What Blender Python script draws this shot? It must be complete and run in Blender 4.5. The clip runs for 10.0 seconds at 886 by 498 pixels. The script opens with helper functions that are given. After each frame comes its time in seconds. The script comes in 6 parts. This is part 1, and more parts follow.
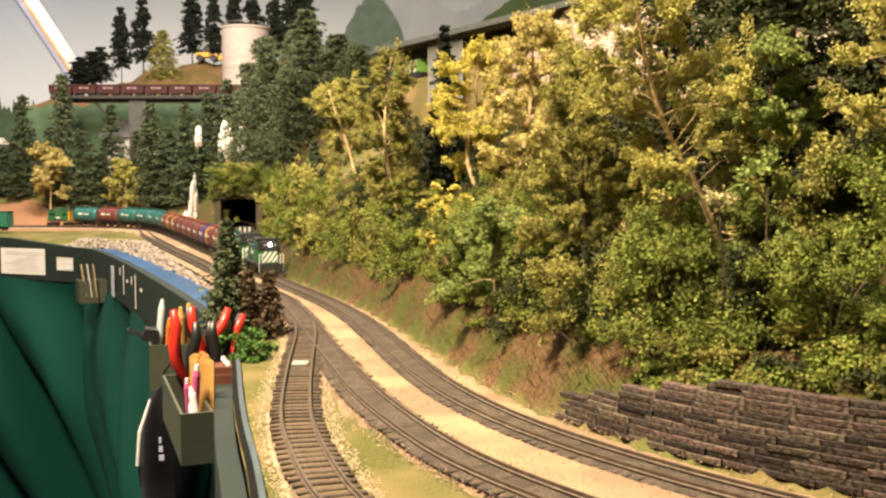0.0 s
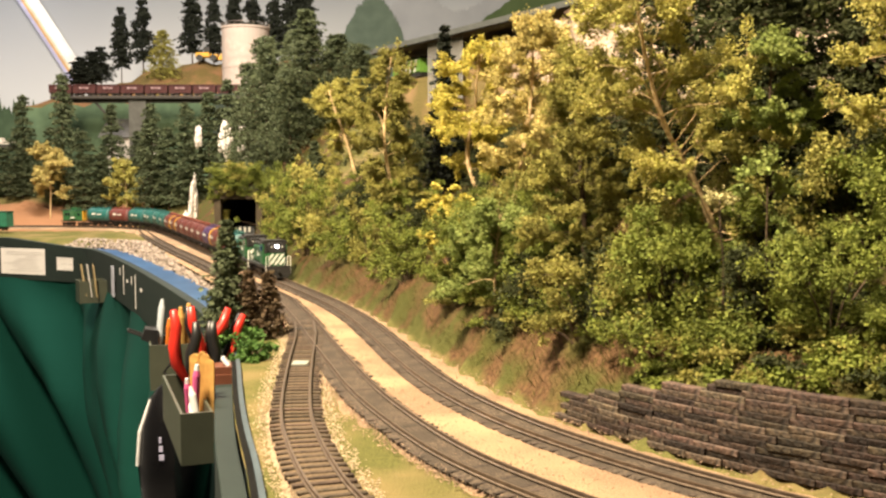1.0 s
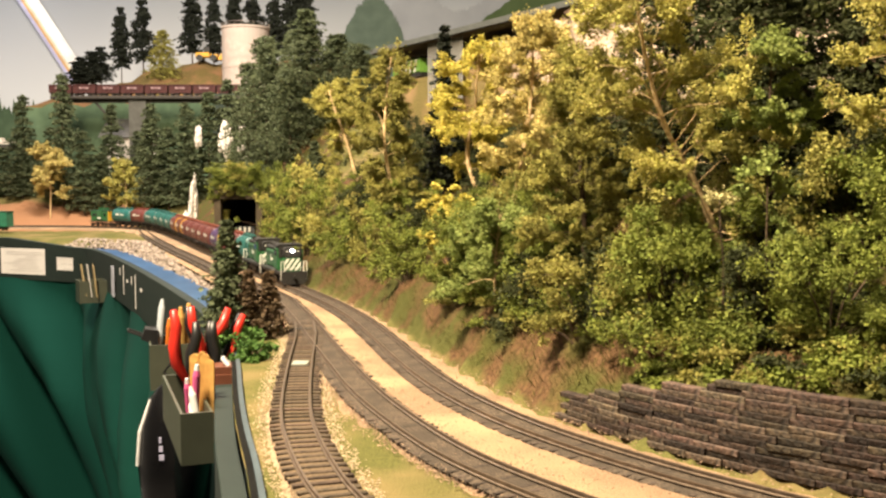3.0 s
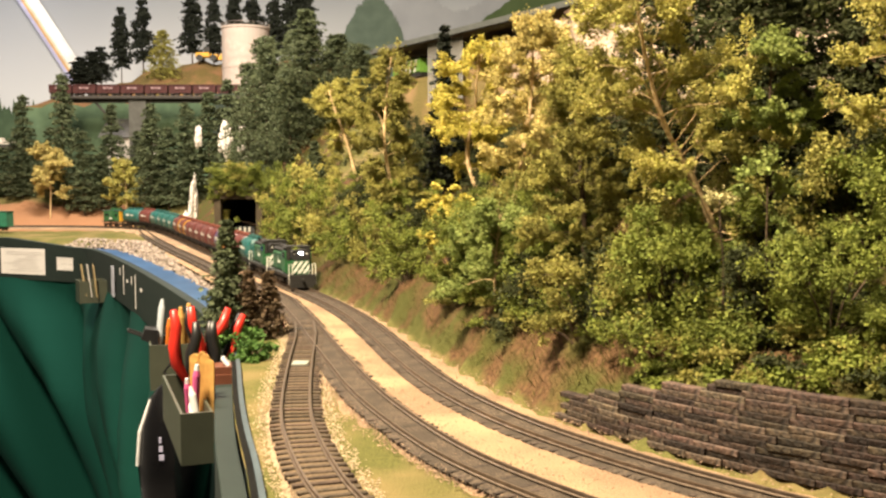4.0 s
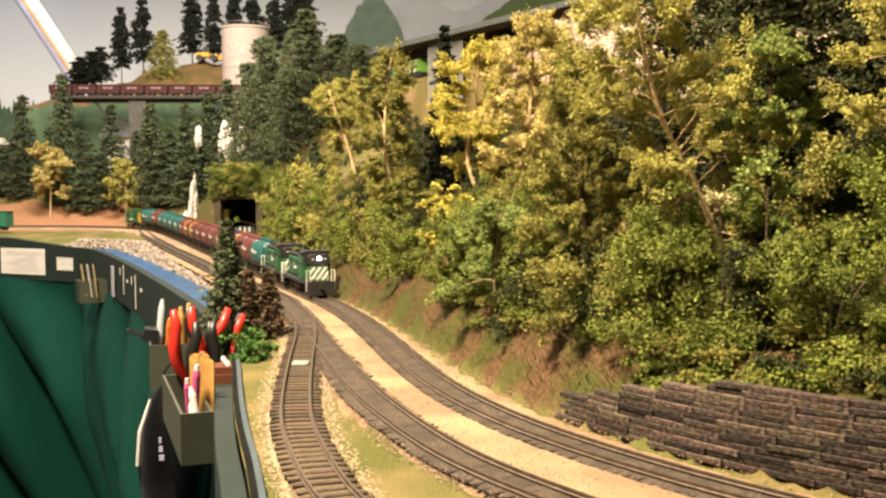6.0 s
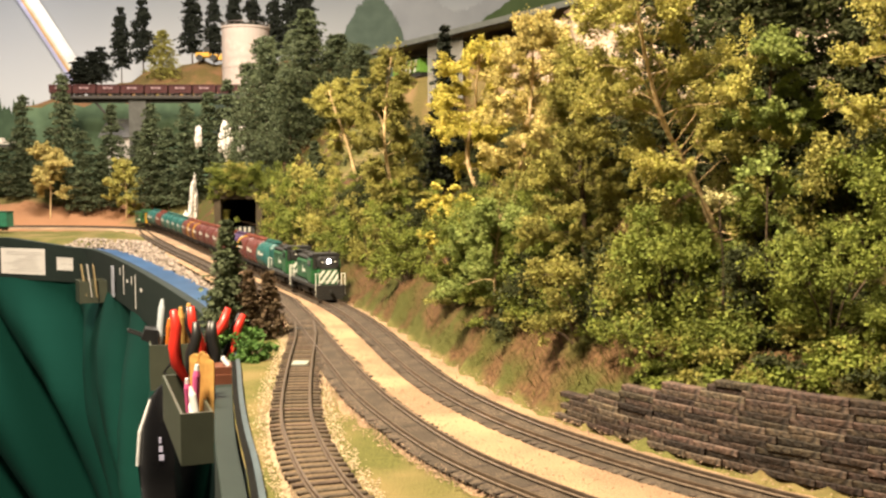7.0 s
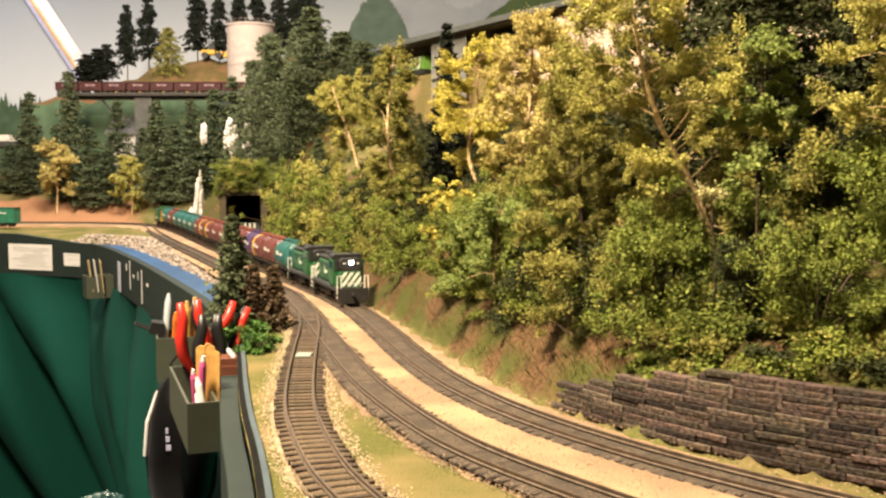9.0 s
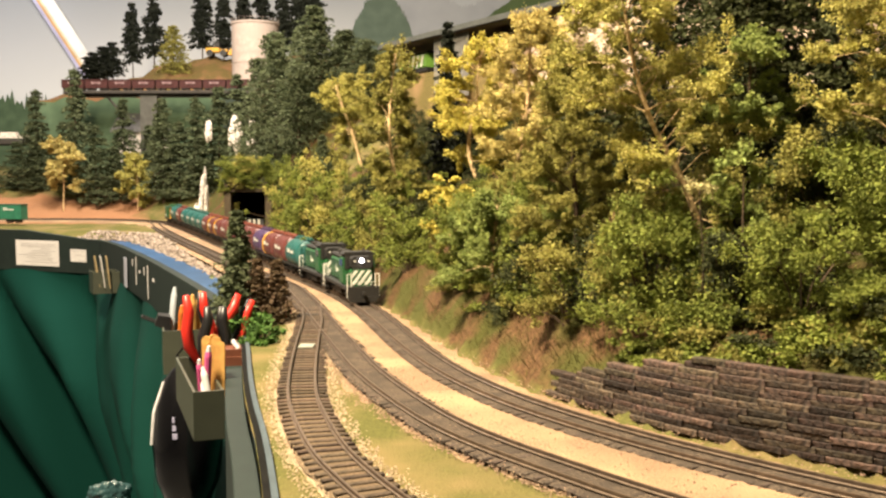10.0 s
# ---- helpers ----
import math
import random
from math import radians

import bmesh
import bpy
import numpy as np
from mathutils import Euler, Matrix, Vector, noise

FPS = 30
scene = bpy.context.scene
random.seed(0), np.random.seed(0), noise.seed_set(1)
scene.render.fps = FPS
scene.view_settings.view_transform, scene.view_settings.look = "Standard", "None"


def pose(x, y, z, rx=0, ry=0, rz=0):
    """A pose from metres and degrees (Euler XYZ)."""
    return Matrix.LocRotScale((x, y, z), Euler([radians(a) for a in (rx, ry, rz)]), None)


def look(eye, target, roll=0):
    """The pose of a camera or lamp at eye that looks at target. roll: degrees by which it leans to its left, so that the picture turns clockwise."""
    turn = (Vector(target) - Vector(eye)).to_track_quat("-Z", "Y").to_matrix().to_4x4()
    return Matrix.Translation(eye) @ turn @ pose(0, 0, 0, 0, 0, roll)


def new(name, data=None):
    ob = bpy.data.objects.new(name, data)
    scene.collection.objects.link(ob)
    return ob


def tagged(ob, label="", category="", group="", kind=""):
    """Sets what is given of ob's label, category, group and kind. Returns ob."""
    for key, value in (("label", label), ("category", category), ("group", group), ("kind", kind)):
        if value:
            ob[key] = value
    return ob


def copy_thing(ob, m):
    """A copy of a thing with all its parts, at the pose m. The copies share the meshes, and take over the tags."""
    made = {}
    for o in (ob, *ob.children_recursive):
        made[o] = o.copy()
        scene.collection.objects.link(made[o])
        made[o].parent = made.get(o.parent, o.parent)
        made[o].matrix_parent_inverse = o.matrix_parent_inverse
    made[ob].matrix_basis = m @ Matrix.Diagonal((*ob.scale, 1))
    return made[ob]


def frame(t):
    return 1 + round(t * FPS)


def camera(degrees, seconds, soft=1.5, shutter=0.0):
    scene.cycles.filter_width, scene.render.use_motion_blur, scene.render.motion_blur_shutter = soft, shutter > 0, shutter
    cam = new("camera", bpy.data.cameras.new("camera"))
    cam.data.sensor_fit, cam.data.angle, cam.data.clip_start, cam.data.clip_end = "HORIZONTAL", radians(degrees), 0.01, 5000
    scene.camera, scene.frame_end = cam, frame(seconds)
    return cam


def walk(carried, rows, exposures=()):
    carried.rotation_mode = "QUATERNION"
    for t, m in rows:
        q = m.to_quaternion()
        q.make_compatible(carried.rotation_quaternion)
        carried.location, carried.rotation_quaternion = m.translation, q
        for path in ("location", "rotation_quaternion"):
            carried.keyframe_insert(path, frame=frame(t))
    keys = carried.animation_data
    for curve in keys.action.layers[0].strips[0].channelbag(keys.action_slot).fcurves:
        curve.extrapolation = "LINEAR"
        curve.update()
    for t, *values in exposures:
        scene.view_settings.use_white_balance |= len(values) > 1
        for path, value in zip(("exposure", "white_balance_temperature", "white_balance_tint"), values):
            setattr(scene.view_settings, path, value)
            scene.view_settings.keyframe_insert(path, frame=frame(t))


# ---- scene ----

# camera
FOV = 48.27
EYE = (0.0, 0.0, 0.14)
PITCH = 4.12
EXPOSURE = 0.8
cam = camera(FOV, 10.0, soft=2.4)
BASE = pose(*EYE, 90 - PITCH, 0, 0)
walk(cam, [(0.0, BASE), (4.0, BASE), (7.3, BASE), (7.6, pose(.0001, -.0006, .14, 85.875, 0, .01)), (8.0, pose(.0008, -.0039, .1398, 85.853, 0, .061)), (8.5, pose(.0018, -.0088, .1394, 85.795, 0, .155)),
    (9.0, pose(.0033, -.0157, .1391, 85.705, 0, .288)), (9.5, pose(.0052, -.0247, .1383, 85.629, 0, .43)), (10.0, pose(.0076, -.0355, .1377, 85.56, 0, .547))],
    [(0.0, EXPOSURE, 6450, 15), (10.0, EXPOSURE, 6450, 15)])

# light: ceiling lamps of the room
world = bpy.data.worlds.new("world")
scene.world = world
world.use_nodes = True
world.node_tree.nodes["Background"].inputs[0].default_value = (0.9, 0.88, 0.85, 1)
world.node_tree.nodes["Background"].inputs[1].default_value = 0.05


def lamp(name, at, to, w, h, watts, colour):
    d = bpy.data.lights.new(name, "AREA")
    d.shape, d.size, d.size_y, d.energy, d.color = "RECTANGLE", w, h, watts, colour
    ob = new(name, d)
    ob.matrix_world = look(at, to)
    return ob


lamp("ceiling_lamp", (-0.55, 0.28, 1.3), (0.25, 0.95, 0.15), 0.25, 0.25, 64, (1.0, 0.83, 0.55))
lamp("ceiling_lamp", (-0.7, 2.0, 1.34), (-0.8, 2.6, 0.0), 0.6, 0.6, 36, (1.0, 0.88, 0.7))
lamp("ceiling_lamp", (-1.9, 3.2, 1.3), (-1.9, 4.0, 0.3), 0.6, 0.4, 3.6, (0.95, 0.97, 1.0))


# ---- materials ----
def mat(name, c1, c2=None, scale=300.0, rough=0.8, metal=0.0, bump=0.0, island=0.0, obj=0.0, glow=0.0,
        sheen=0.0, c3=None, big=12.0, trans=0.0, coat=0.0):
    """A two-scale procedural surface: fine grain from c1 to c2, large patches towards c3."""
    m = bpy.data.materials.new(name)
    m.use_nodes = True
    nt = m.node_tree
    bs = nt.nodes["Principled BSDF"]
    L = nt.links.new
    bs.inputs["Roughness"].default_value = rough
    bs.inputs["Metallic"].default_value = metal
    bs.inputs["Specular IOR Level"].default_value = 0.12 if rough >= 0.9 else (0.3 if rough >= 0.7 else 0.5)
    bs.inputs["Coat Weight"].default_value = coat
    c2 = c2 or tuple(v * 0.75 for v in c1)
    geo = nt.nodes.new("ShaderNodeTexCoord")
    n1 = nt.nodes.new("ShaderNodeTexNoise")
    n1.inputs["Scale"].default_value, n1.inputs["Detail"].default_value = scale, 4
    L(geo.outputs["Object"], n1.inputs["Vector"])
    ramp = nt.nodes.new("ShaderNodeValToRGB")
    ramp.color_ramp.elements[0].position, ramp.color_ramp.elements[1].position = 0.35, 0.68
    ramp.color_ramp.elements[0].color, ramp.color_ramp.elements[1].color = (*c2, 1), (*c1, 1)
    L(n1.outputs["Fac"], ramp.inputs["Fac"])
    out = ramp.outputs["Color"]
    if c3:
        n2 = nt.nodes.new("ShaderNodeTexNoise")
        n2.inputs["Scale"].default_value, n2.inputs["Detail"].default_value = big, 3
        L(geo.outputs["Object"], n2.inputs["Vector"])
        r2 = nt.nodes.new("ShaderNodeValToRGB")
        r2.color_ramp.elements[0].position, r2.color_ramp.elements[1].position = 0.42, 0.62
        L(n2.outputs["Fac"], r2.inputs["Fac"])
        mx = nt.nodes.new("ShaderNodeMix")
        mx.data_type = "RGBA"
        L(r2.outputs["Color"], mx.inputs["Factor"])
        L(out, mx.inputs[6])
        mx.inputs[7].default_value = (*c3, 1)
        out = mx.outputs[2]
    if island or obj:
        hs = nt.nodes.new("ShaderNodeHueSaturation")
        src = nt.nodes.new("ShaderNodeNewGeometry").outputs["Random Per Island"] if island else nt.nodes.new("ShaderNodeObjectInfo").outputs["Random"]
        k = island or obj
        mr = nt.nodes.new("ShaderNodeMapRange")
        mr.inputs[3].default_value, mr.inputs[4].default_value = 1 - k, 1 + k
        L(src, mr.inputs[0])
        L(mr.outputs[0], hs.inputs["Value"])
        mh = nt.nodes.new("ShaderNodeMapRange")
        mh.inputs[3].default_value, mh.inputs[4].default_value = 0.5 - 0.04 * k, 0.5 + 0.04 * k
        ml = nt.nodes.new("ShaderNodeMath")
        ml.operation = "FRACT"
        mm = nt.nodes.new("ShaderNodeMath")
        mm.operation = "MULTIPLY"
        mm.inputs[1].default_value = 7.31
        L(src, mm.inputs[0]); L(mm.outputs[0], ml.inputs[0]); L(ml.outputs[0], mh.inputs[0])
        L(mh.outputs[0], hs.inputs["Hue"])
        L(out, hs.inputs["Color"])
        out = hs.outputs["Color"]
    L(out, bs.inputs["Base Color"])
    if bump:
        b = nt.nodes.new("ShaderNodeBump")
        b.inputs["Strength"].default_value, b.inputs["Distance"].default_value = bump, 1.0 / scale
        L(n1.outputs["Fac"], b.inputs["Height"])
        L(b.outputs["Normal"], bs.inputs["Normal"])
    if glow:
        bs.inputs["Emission Color"].default_value = (*c1, 1)
        bs.inputs["Emission Strength"].default_value = glow
    if trans:
        tr = nt.nodes.new("ShaderNodeBsdfTranslucent")
        L(out, tr.inputs["Color"])
        ms = nt.nodes.new("ShaderNodeMixShader")
        ms.inputs[0].default_value = trans
        L(bs.outputs[0], ms.inputs[1]); L(tr.outputs[0], ms.inputs[2])
        L(ms.outputs[0], nt.nodes["Material Output"].inputs["Surface"])
    return m


M = {}
M["grass"] = mat("static_grass", (0.20, 0.155, 0.055), (0.115, 0.095, 0.032), 700, 0.95, bump=0.6, c3=(0.27, 0.175, 0.085), big=9)
M["slope"] = mat("slope_soil", (0.17, 0.125, 0.045), (0.085, 0.065, 0.025), 450, 0.95, bump=0.8, c3=(0.20, 0.11, 0.055), big=14)
M["ballast"] = mat("tan_ballast", (0.33, 0.22, 0.14), (0.18, 0.118, 0.075), 900, 0.95, bump=1.0, c3=(0.36, 0.25, 0.15), big=14)
M["bed"] = mat("oily_roadbed", (0.15, 0.115, 0.085), (0.042, 0.034, 0.028), 650, 0.92, bump=1.0, c3=(0.062, 0.05, 0.04), big=60)
M["sbed"] = mat("dusty_roadbed", (0.21, 0.15, 0.095), (0.09, 0.065, 0.042), 800, 0.95, bump=0.9, c3=(0.12, 0.09, 0.06), big=25)
M["rail"] = mat("rusty_rail", (0.15, 0.11, 0.08), (0.085, 0.062, 0.046), 200, 0.45, metal=0.4)
M["tie"] = mat("creosoted_tie", (0.085, 0.06, 0.042), (0.042, 0.03, 0.021), 500, 0.85, bump=0.4, obj=0.35)
M["tiem"] = mat("creosoted_ties", (0.072, 0.054, 0.042), (0.038, 0.028, 0.022), 500, 0.85, bump=0.4, island=0.35)
M["timber"] = mat("dark_timber", (0.088, 0.062, 0.045), (0.024, 0.019, 0.016), 350, 0.75, bump=0.7, obj=0.75)
M["fascia"] = mat("fascia_paint", (0.014, 0.024, 0.021), (0.011, 0.019, 0.017), 60, 0.7)
M["river"] = mat("river_blue", (0.016, 0.066, 0.165), (0.012, 0.05, 0.13), 60, 0.45, c3=(0.024, 0.08, 0.19), big=20)
M["rock"] = mat("riprap_rock", (0.36, 0.30, 0.25), (0.22, 0.18, 0.15), 300, 0.9, bump=0.5, island=0.3)
M["cloth"] = mat("green_cloth", (0.0024, 0.040, 0.031), (0.0018, 0.030, 0.023), 900, 0.92)
M["plaster"] = mat("white_plaster_rock", (0.75, 0.70, 0.64), (0.55, 0.50, 0.45), 120, 0.9, bump=0.8)
M["conc"] = mat("tank_concrete", (0.43, 0.36, 0.32), (0.34, 0.285, 0.255), 60, 0.8, c3=(0.37, 0.31, 0.275), big=15)
# near-black that stands in for shade in the edge gap and the tunnel
M["dark"] = mat("shade_black", (0.008, 0.008, 0.007), (0.004, 0.004, 0.004), 60, 0.95)
M["bark"] = mat("pale_bark", (0.74, 0.56, 0.31), (0.46, 0.32, 0.17), 260, 0.9, bump=0.5)
M["dbark"] = mat("dark_bark", (0.10, 0.07, 0.045), (0.05, 0.035, 0.025), 260, 0.9, bump=0.5)
LEAF = dict(rough=0.8, island=0.30, trans=0.25)
M["l_yellow"] = mat("yellow_leaf", (0.56, 0.49, 0.10), (0.43, 0.38, 0.08), 40, **LEAF)
M["l_blond"] = mat("blond_leaf", (0.58, 0.50, 0.19), (0.42, 0.35, 0.12), 40, **LEAF)
M["l_olive"] = mat("olive_leaf", (0.30, 0.28, 0.068), (0.20, 0.19, 0.048), 40, **LEAF)
M["l_gold"] = mat("golden_olive_leaf", (0.45, 0.42, 0.112), (0.315, 0.295, 0.08), 40, **LEAF)
M["l_green"] = mat("fresh_green_leaf", (0.215, 0.25, 0.045), (0.13, 0.16, 0.03), 40, **LEAF)
M["l_pale"] = mat("pale_grey_green_leaf", (0.26, 0.31, 0.085), (0.17, 0.215, 0.055), 40, **LEAF)
# darkened leaf: carries the shade of the deep wood in its colour
M["l_dark"] = mat("shade_green_leaf", (0.06, 0.07, 0.022), (0.03, 0.038, 0.013), 40, **LEAF)
M["fir"] = mat("fir_needles", (0.115, 0.14, 0.07), (0.068, 0.088, 0.045), 60, **LEAF)
M["firb"] = mat("brown_fir_needles", (0.14, 0.098, 0.055), (0.09, 0.06, 0.035), 60, **LEAF)
M["firk"] = mat("near_black_fir_needles", (0.022, 0.028, 0.018), (0.012, 0.016, 0.011), 60, **LEAF)
M["shrub"] = mat("bright_shrub_leaf", (0.10, 0.20, 0.04), (0.06, 0.13, 0.03), 40, **LEAF)


def terrain_material():
    """Grass on the level, brown and mossy soil on the banks; the vertex layer "bank" tells one from the other."""
    m = mat("terrain", (0.128, 0.124, 0.038), (0.068, 0.07, 0.021), 700, 0.95, bump=0.8, c3=(0.17, 0.132, 0.056), big=16)
    nt = m.node_tree
    L = nt.links.new
    bs = nt.nodes["Principled BSDF"]
    grass = bs.inputs["Base Color"].links[0].from_socket
    tc = nt.nodes.new("ShaderNodeTexCoord")
    cols = []
    for sc, lo, hi, a, b in ((420, .35, .7, (.060, .034, .017), (.14, .080, .040)), (26, .40, .56, (0, 0, 0), (1, 1, 1)), (60, .35, .65, (0, 0, 0), (1, 1, 1))):
        n = nt.nodes.new("ShaderNodeTexNoise")
        n.inputs["Scale"].default_value, n.inputs["Detail"].default_value = sc, 5
        if sc == 420:
            streak = nt.nodes.new("ShaderNodeMapping")
            streak.inputs["Scale"].default_value = (1, 1, .16)
            L(tc.outputs["Object"], streak.inputs["Vector"])
            L(streak.outputs["Vector"], n.inputs["Vector"])
        else:
            L(tc.outputs["Object"], n.inputs["Vector"])
        r = nt.nodes.new("ShaderNodeValToRGB")
        r.color_ramp.elements[0].position, r.color_ramp.elements[1].position = lo, hi
        r.color_ramp.elements[0].color, r.color_ramp.elements[1].color = (*a, 1), (*b, 1)
        L(n.outputs["Fac"], r.inputs["Fac"])
        cols.append((n, r))
    moss = nt.nodes.new("ShaderNodeMix")
    moss.data_type = "RGBA"
    L(cols[1][1].outputs["Color"], moss.inputs["Factor"])
    L(cols[0][1].outputs["Color"], moss.inputs[6])
    moss.inputs[7].default_value = (.062, .064, .018, 1)
    at = nt.nodes.new("ShaderNodeVertexColor")
    at.layer_name = "bank"
    zones = nt.nodes.new("ShaderNodeSeparateColor")
    L(at.outputs["Color"], zones.inputs[0])
    add = nt.nodes.new("ShaderNodeMath")
    add.operation = "MULTIPLY_ADD"
    L(cols[2][0].outputs["Fac"], add.inputs[0])
    add.inputs[1].default_value = 1.2
    sub_ = nt.nodes.new("ShaderNodeMath")
    sub_.operation = "SUBTRACT"
    L(zones.outputs[0], sub_.inputs[0])
    sub_.inputs[1].default_value = .55
    L(sub_.outputs[0], add.inputs[2])
    st = nt.nodes.new("ShaderNodeMapRange")
    st.inputs[1].default_value, st.inputs[2].default_value = .35, .65
    L(add.outputs[0], st.inputs[0])
    mx = nt.nodes.new("ShaderNodeMix")
    mx.data_type = "RGBA"
    L(st.outputs[0], mx.inputs["Factor"])
    L(grass, mx.inputs[6])
    L(moss.outputs[2], mx.inputs[7])
    patch = nt.nodes.new("ShaderNodeMath")
    patch.operation = "MULTIPLY_ADD"
    L(cols[1][0].outputs["Fac"], patch.inputs[0])
    patch.inputs[1].default_value = 1.0
    shift = nt.nodes.new("ShaderNodeMath")
    shift.operation = "SUBTRACT"
    L(zones.outputs[1], shift.inputs[0])
    shift.inputs[1].default_value = .5
    L(shift.outputs[0], patch.inputs[2])
    soft_ = nt.nodes.new("ShaderNodeMapRange")
    soft_.inputs[1].default_value, soft_.inputs[2].default_value = .35, .75
    L(patch.outputs[0], soft_.inputs[0])
    clay = nt.nodes.new("ShaderNodeMix")
    clay.data_type = "RGBA"
    L(soft_.outputs[0], clay.inputs["Factor"])
    L(mx.outputs[2], clay.inputs[6])
    clay.inputs[7].default_value = (.30, .155, .082, 1)
    L(clay.outputs[2], bs.inputs["Base Color"])
    return m


M["terrain"] = terrain_material()


# ---- mesh building ----
class Mesh:
    def __init__(self):
        self.v, self.f = [], []

    def add(self, vs, fs):
        n = len(self.v)
        self.v += [tuple(p) for p in vs]
        self.f += [tuple(i + n for i in f) for f in fs]
        return self

    def box(self, a, b, m=None, ch=0.0):
        """A box from corner a to corner b with chamfered long edges."""
        (x0, y0, z0), (x1, y1, z1) = a, b
        if ch <= 0:
            vs = [(x, y, z) for x in (x0, x1) for y in (y0, y1) for z in (z0, z1)]
            fs = [(0, 1, 3, 2), (4, 6, 7, 5), (0, 4, 5, 1), (2, 3, 7, 6), (0, 2, 6, 4), (1, 5, 7, 3)]
        else:
            c = ch
            prof = [(y0 + c, z0), (y1 - c, z0), (y1, z0 + c), (y1, z1 - c), (y1 - c, z1), (y0 + c, z1), (y0, z1 - c), (y0, z0 + c)]
            vs = [(x0, y, z) for y, z in prof] + [(x1, y, z) for y, z in prof]
            fs = [(i, (i + 1) % 8, 8 + (i + 1) % 8, 8 + i) for i in range(8)] + [tuple(range(7, -1, -1)), tuple(range(8, 16))]
        if m is not None:
            vs = [m @ Vector(p) for p in vs]
        return self.add(vs, fs)

    def tube(self, pts, radii, n=6, cap=True):
        pts = [Vector(p) for p in pts]
        vs, fs = [], []
        for i, p in enumerate(pts):
            d = (pts[min(i + 1, len(pts) - 1)] - pts[max(i - 1, 0)]).normalized()
            a = d.orthogonal().normalized() if i == 0 else (a - d * a.dot(d)).normalized()
            b = d.cross(a)
            for k in range(n):
                t = 2 * math.pi * k / n
                vs.append(p + (a * math.cos(t) + b * math.sin(t)) * radii[i])
        for i in range(len(pts) - 1):
            for k in range(n):
                fs.append((i * n + k, i * n + (k + 1) % n, (i + 1) * n + (k + 1) % n, (i + 1) * n + k))
        if cap:
            fs += [tuple(range(n - 1, -1, -1)), tuple(range((len(pts) - 1) * n, len(pts) * n))]
        return self.add(vs, fs)

    def loft(self, rings, cap=True):
        n = len(rings[0])
        vs = [p for r in rings for p in r]
        fs = [(i * n + k, i * n + (k + 1) % n, (i + 1) * n + (k + 1) % n, (i + 1) * n + k) for i in range(len(rings) - 1) for k in range(n)]
        if cap:
            fs += [tuple(range(n - 1, -1, -1)), tuple(range((len(rings) - 1) * n, len(rings) * n))]
        return self.add(vs, fs)

    def data(self, name, material, smooth=False):
        me = bpy.data.meshes.new(name)
        me.from_pydata(self.v, [], self.f)
        me.materials.append(material)
        if smooth:
            me.polygons.foreach_set("use_smooth", [True] * len(me.polygons))
        me.update()
        return me


def part(name, mb, material, parent=None, label="", smooth=False, at=None):
    ob = new(name, mb.data(name, material, smooth))
    if parent is not None:
        ob.parent = parent
    if at is not None:
        ob.matrix_basis = at
    return tagged(ob, label)


def thing(name, label, category, at=None, group="", kind=""):
    ob = new(name)
    ob.empty_display_size = 0.01
    if at is not None:
        ob.matrix_basis = at
    return tagged(ob, label, category, group, kind)


# ---- plan: curves ----
def smooth_line(pts, step=0.006, rounds=3):
    p = np.array([q if len(q) == 3 else (*q, 0.0) for q in pts], float)
    for _ in range(rounds):
        a, b = p[:-1] * 0.75 + p[1:] * 0.25, p[:-1] * 0.25 + p[1:] * 0.75
        q = np.empty((2 * len(a), 3))
        q[0::2], q[1::2] = a, b
        p = np.vstack([p[:1], q, p[-1:]])
    s = np.concatenate([[0], np.cumsum(np.linalg.norm(np.diff(p, axis=0), axis=1))])
    t = np.arange(0, s[-1], step)
    return np.stack([np.interp(t, s, p[:, k]) for k in range(3)], 1)


MAIN = smooth_line([(-2.2, 2.60, .008), (-1.5, 2.63, .008), (-1.18, 2.63, .008), (-1.03, 2.63, .008), (-.95, 2.62, .008), (-.864, 2.59, .008), (-.772, 2.53, .008), (-.71, 2.455, .007),
    (-.656, 2.355, .005), (-.551, 2.12, .002), (-.465, 1.914), (-.392, 1.736), (-.315, 1.555), (-.249, 1.388), (-.18, 1.222), (-.118, 1.069), (-.084, .966), (-.055, .854),
    (-.024, .724), (.002, .635), (.025, .578), (.048, .532), (.084, .477), (.126, .425), (.2, .35), (.34, .24), (.6, .08)])
MID = smooth_line([(-.772, 2.53, .008), (-.70, 2.33, .004), (-.567, 2.008, .001), (-.454, 1.75), (-.343, 1.485), (-.25, 1.27), (-.185, 1.135), (-.158, 1.037), (-.135, .955), (-.106, .839), (-.076, .724),
    (-.051, .629), (-.025, .555), (-.001, .496), (.02, .458), (.044, .423), (.1, .35), (.19, .26), (.45, .05)])
SIDE = smooth_line([(-.1345, .953), (-.126, .90), (-.1185, .85), (-.109, .754), (-.096, .640), (-.084, .555), (-.07, .496), (-.057, .45), (-.046, .418), (-.02, .36), (.03, .27), (.14, .1)])
FASCIA = smooth_line([(.02, -.5), (.0, .0), (-.05, .27), (-.089, .448), (-.124, .575), (-.173, .80), (-.242, 1.055), (-.345, 1.29), (-.521, 1.668), (-.70, 2.02), (-.765, 2.085), (-.86, 2.125), (-.95, 2.16), (-1.05, 2.20), (-1.2, 2.24), (-1.5, 2.27), (-2.2, 2.3)], 0.01)
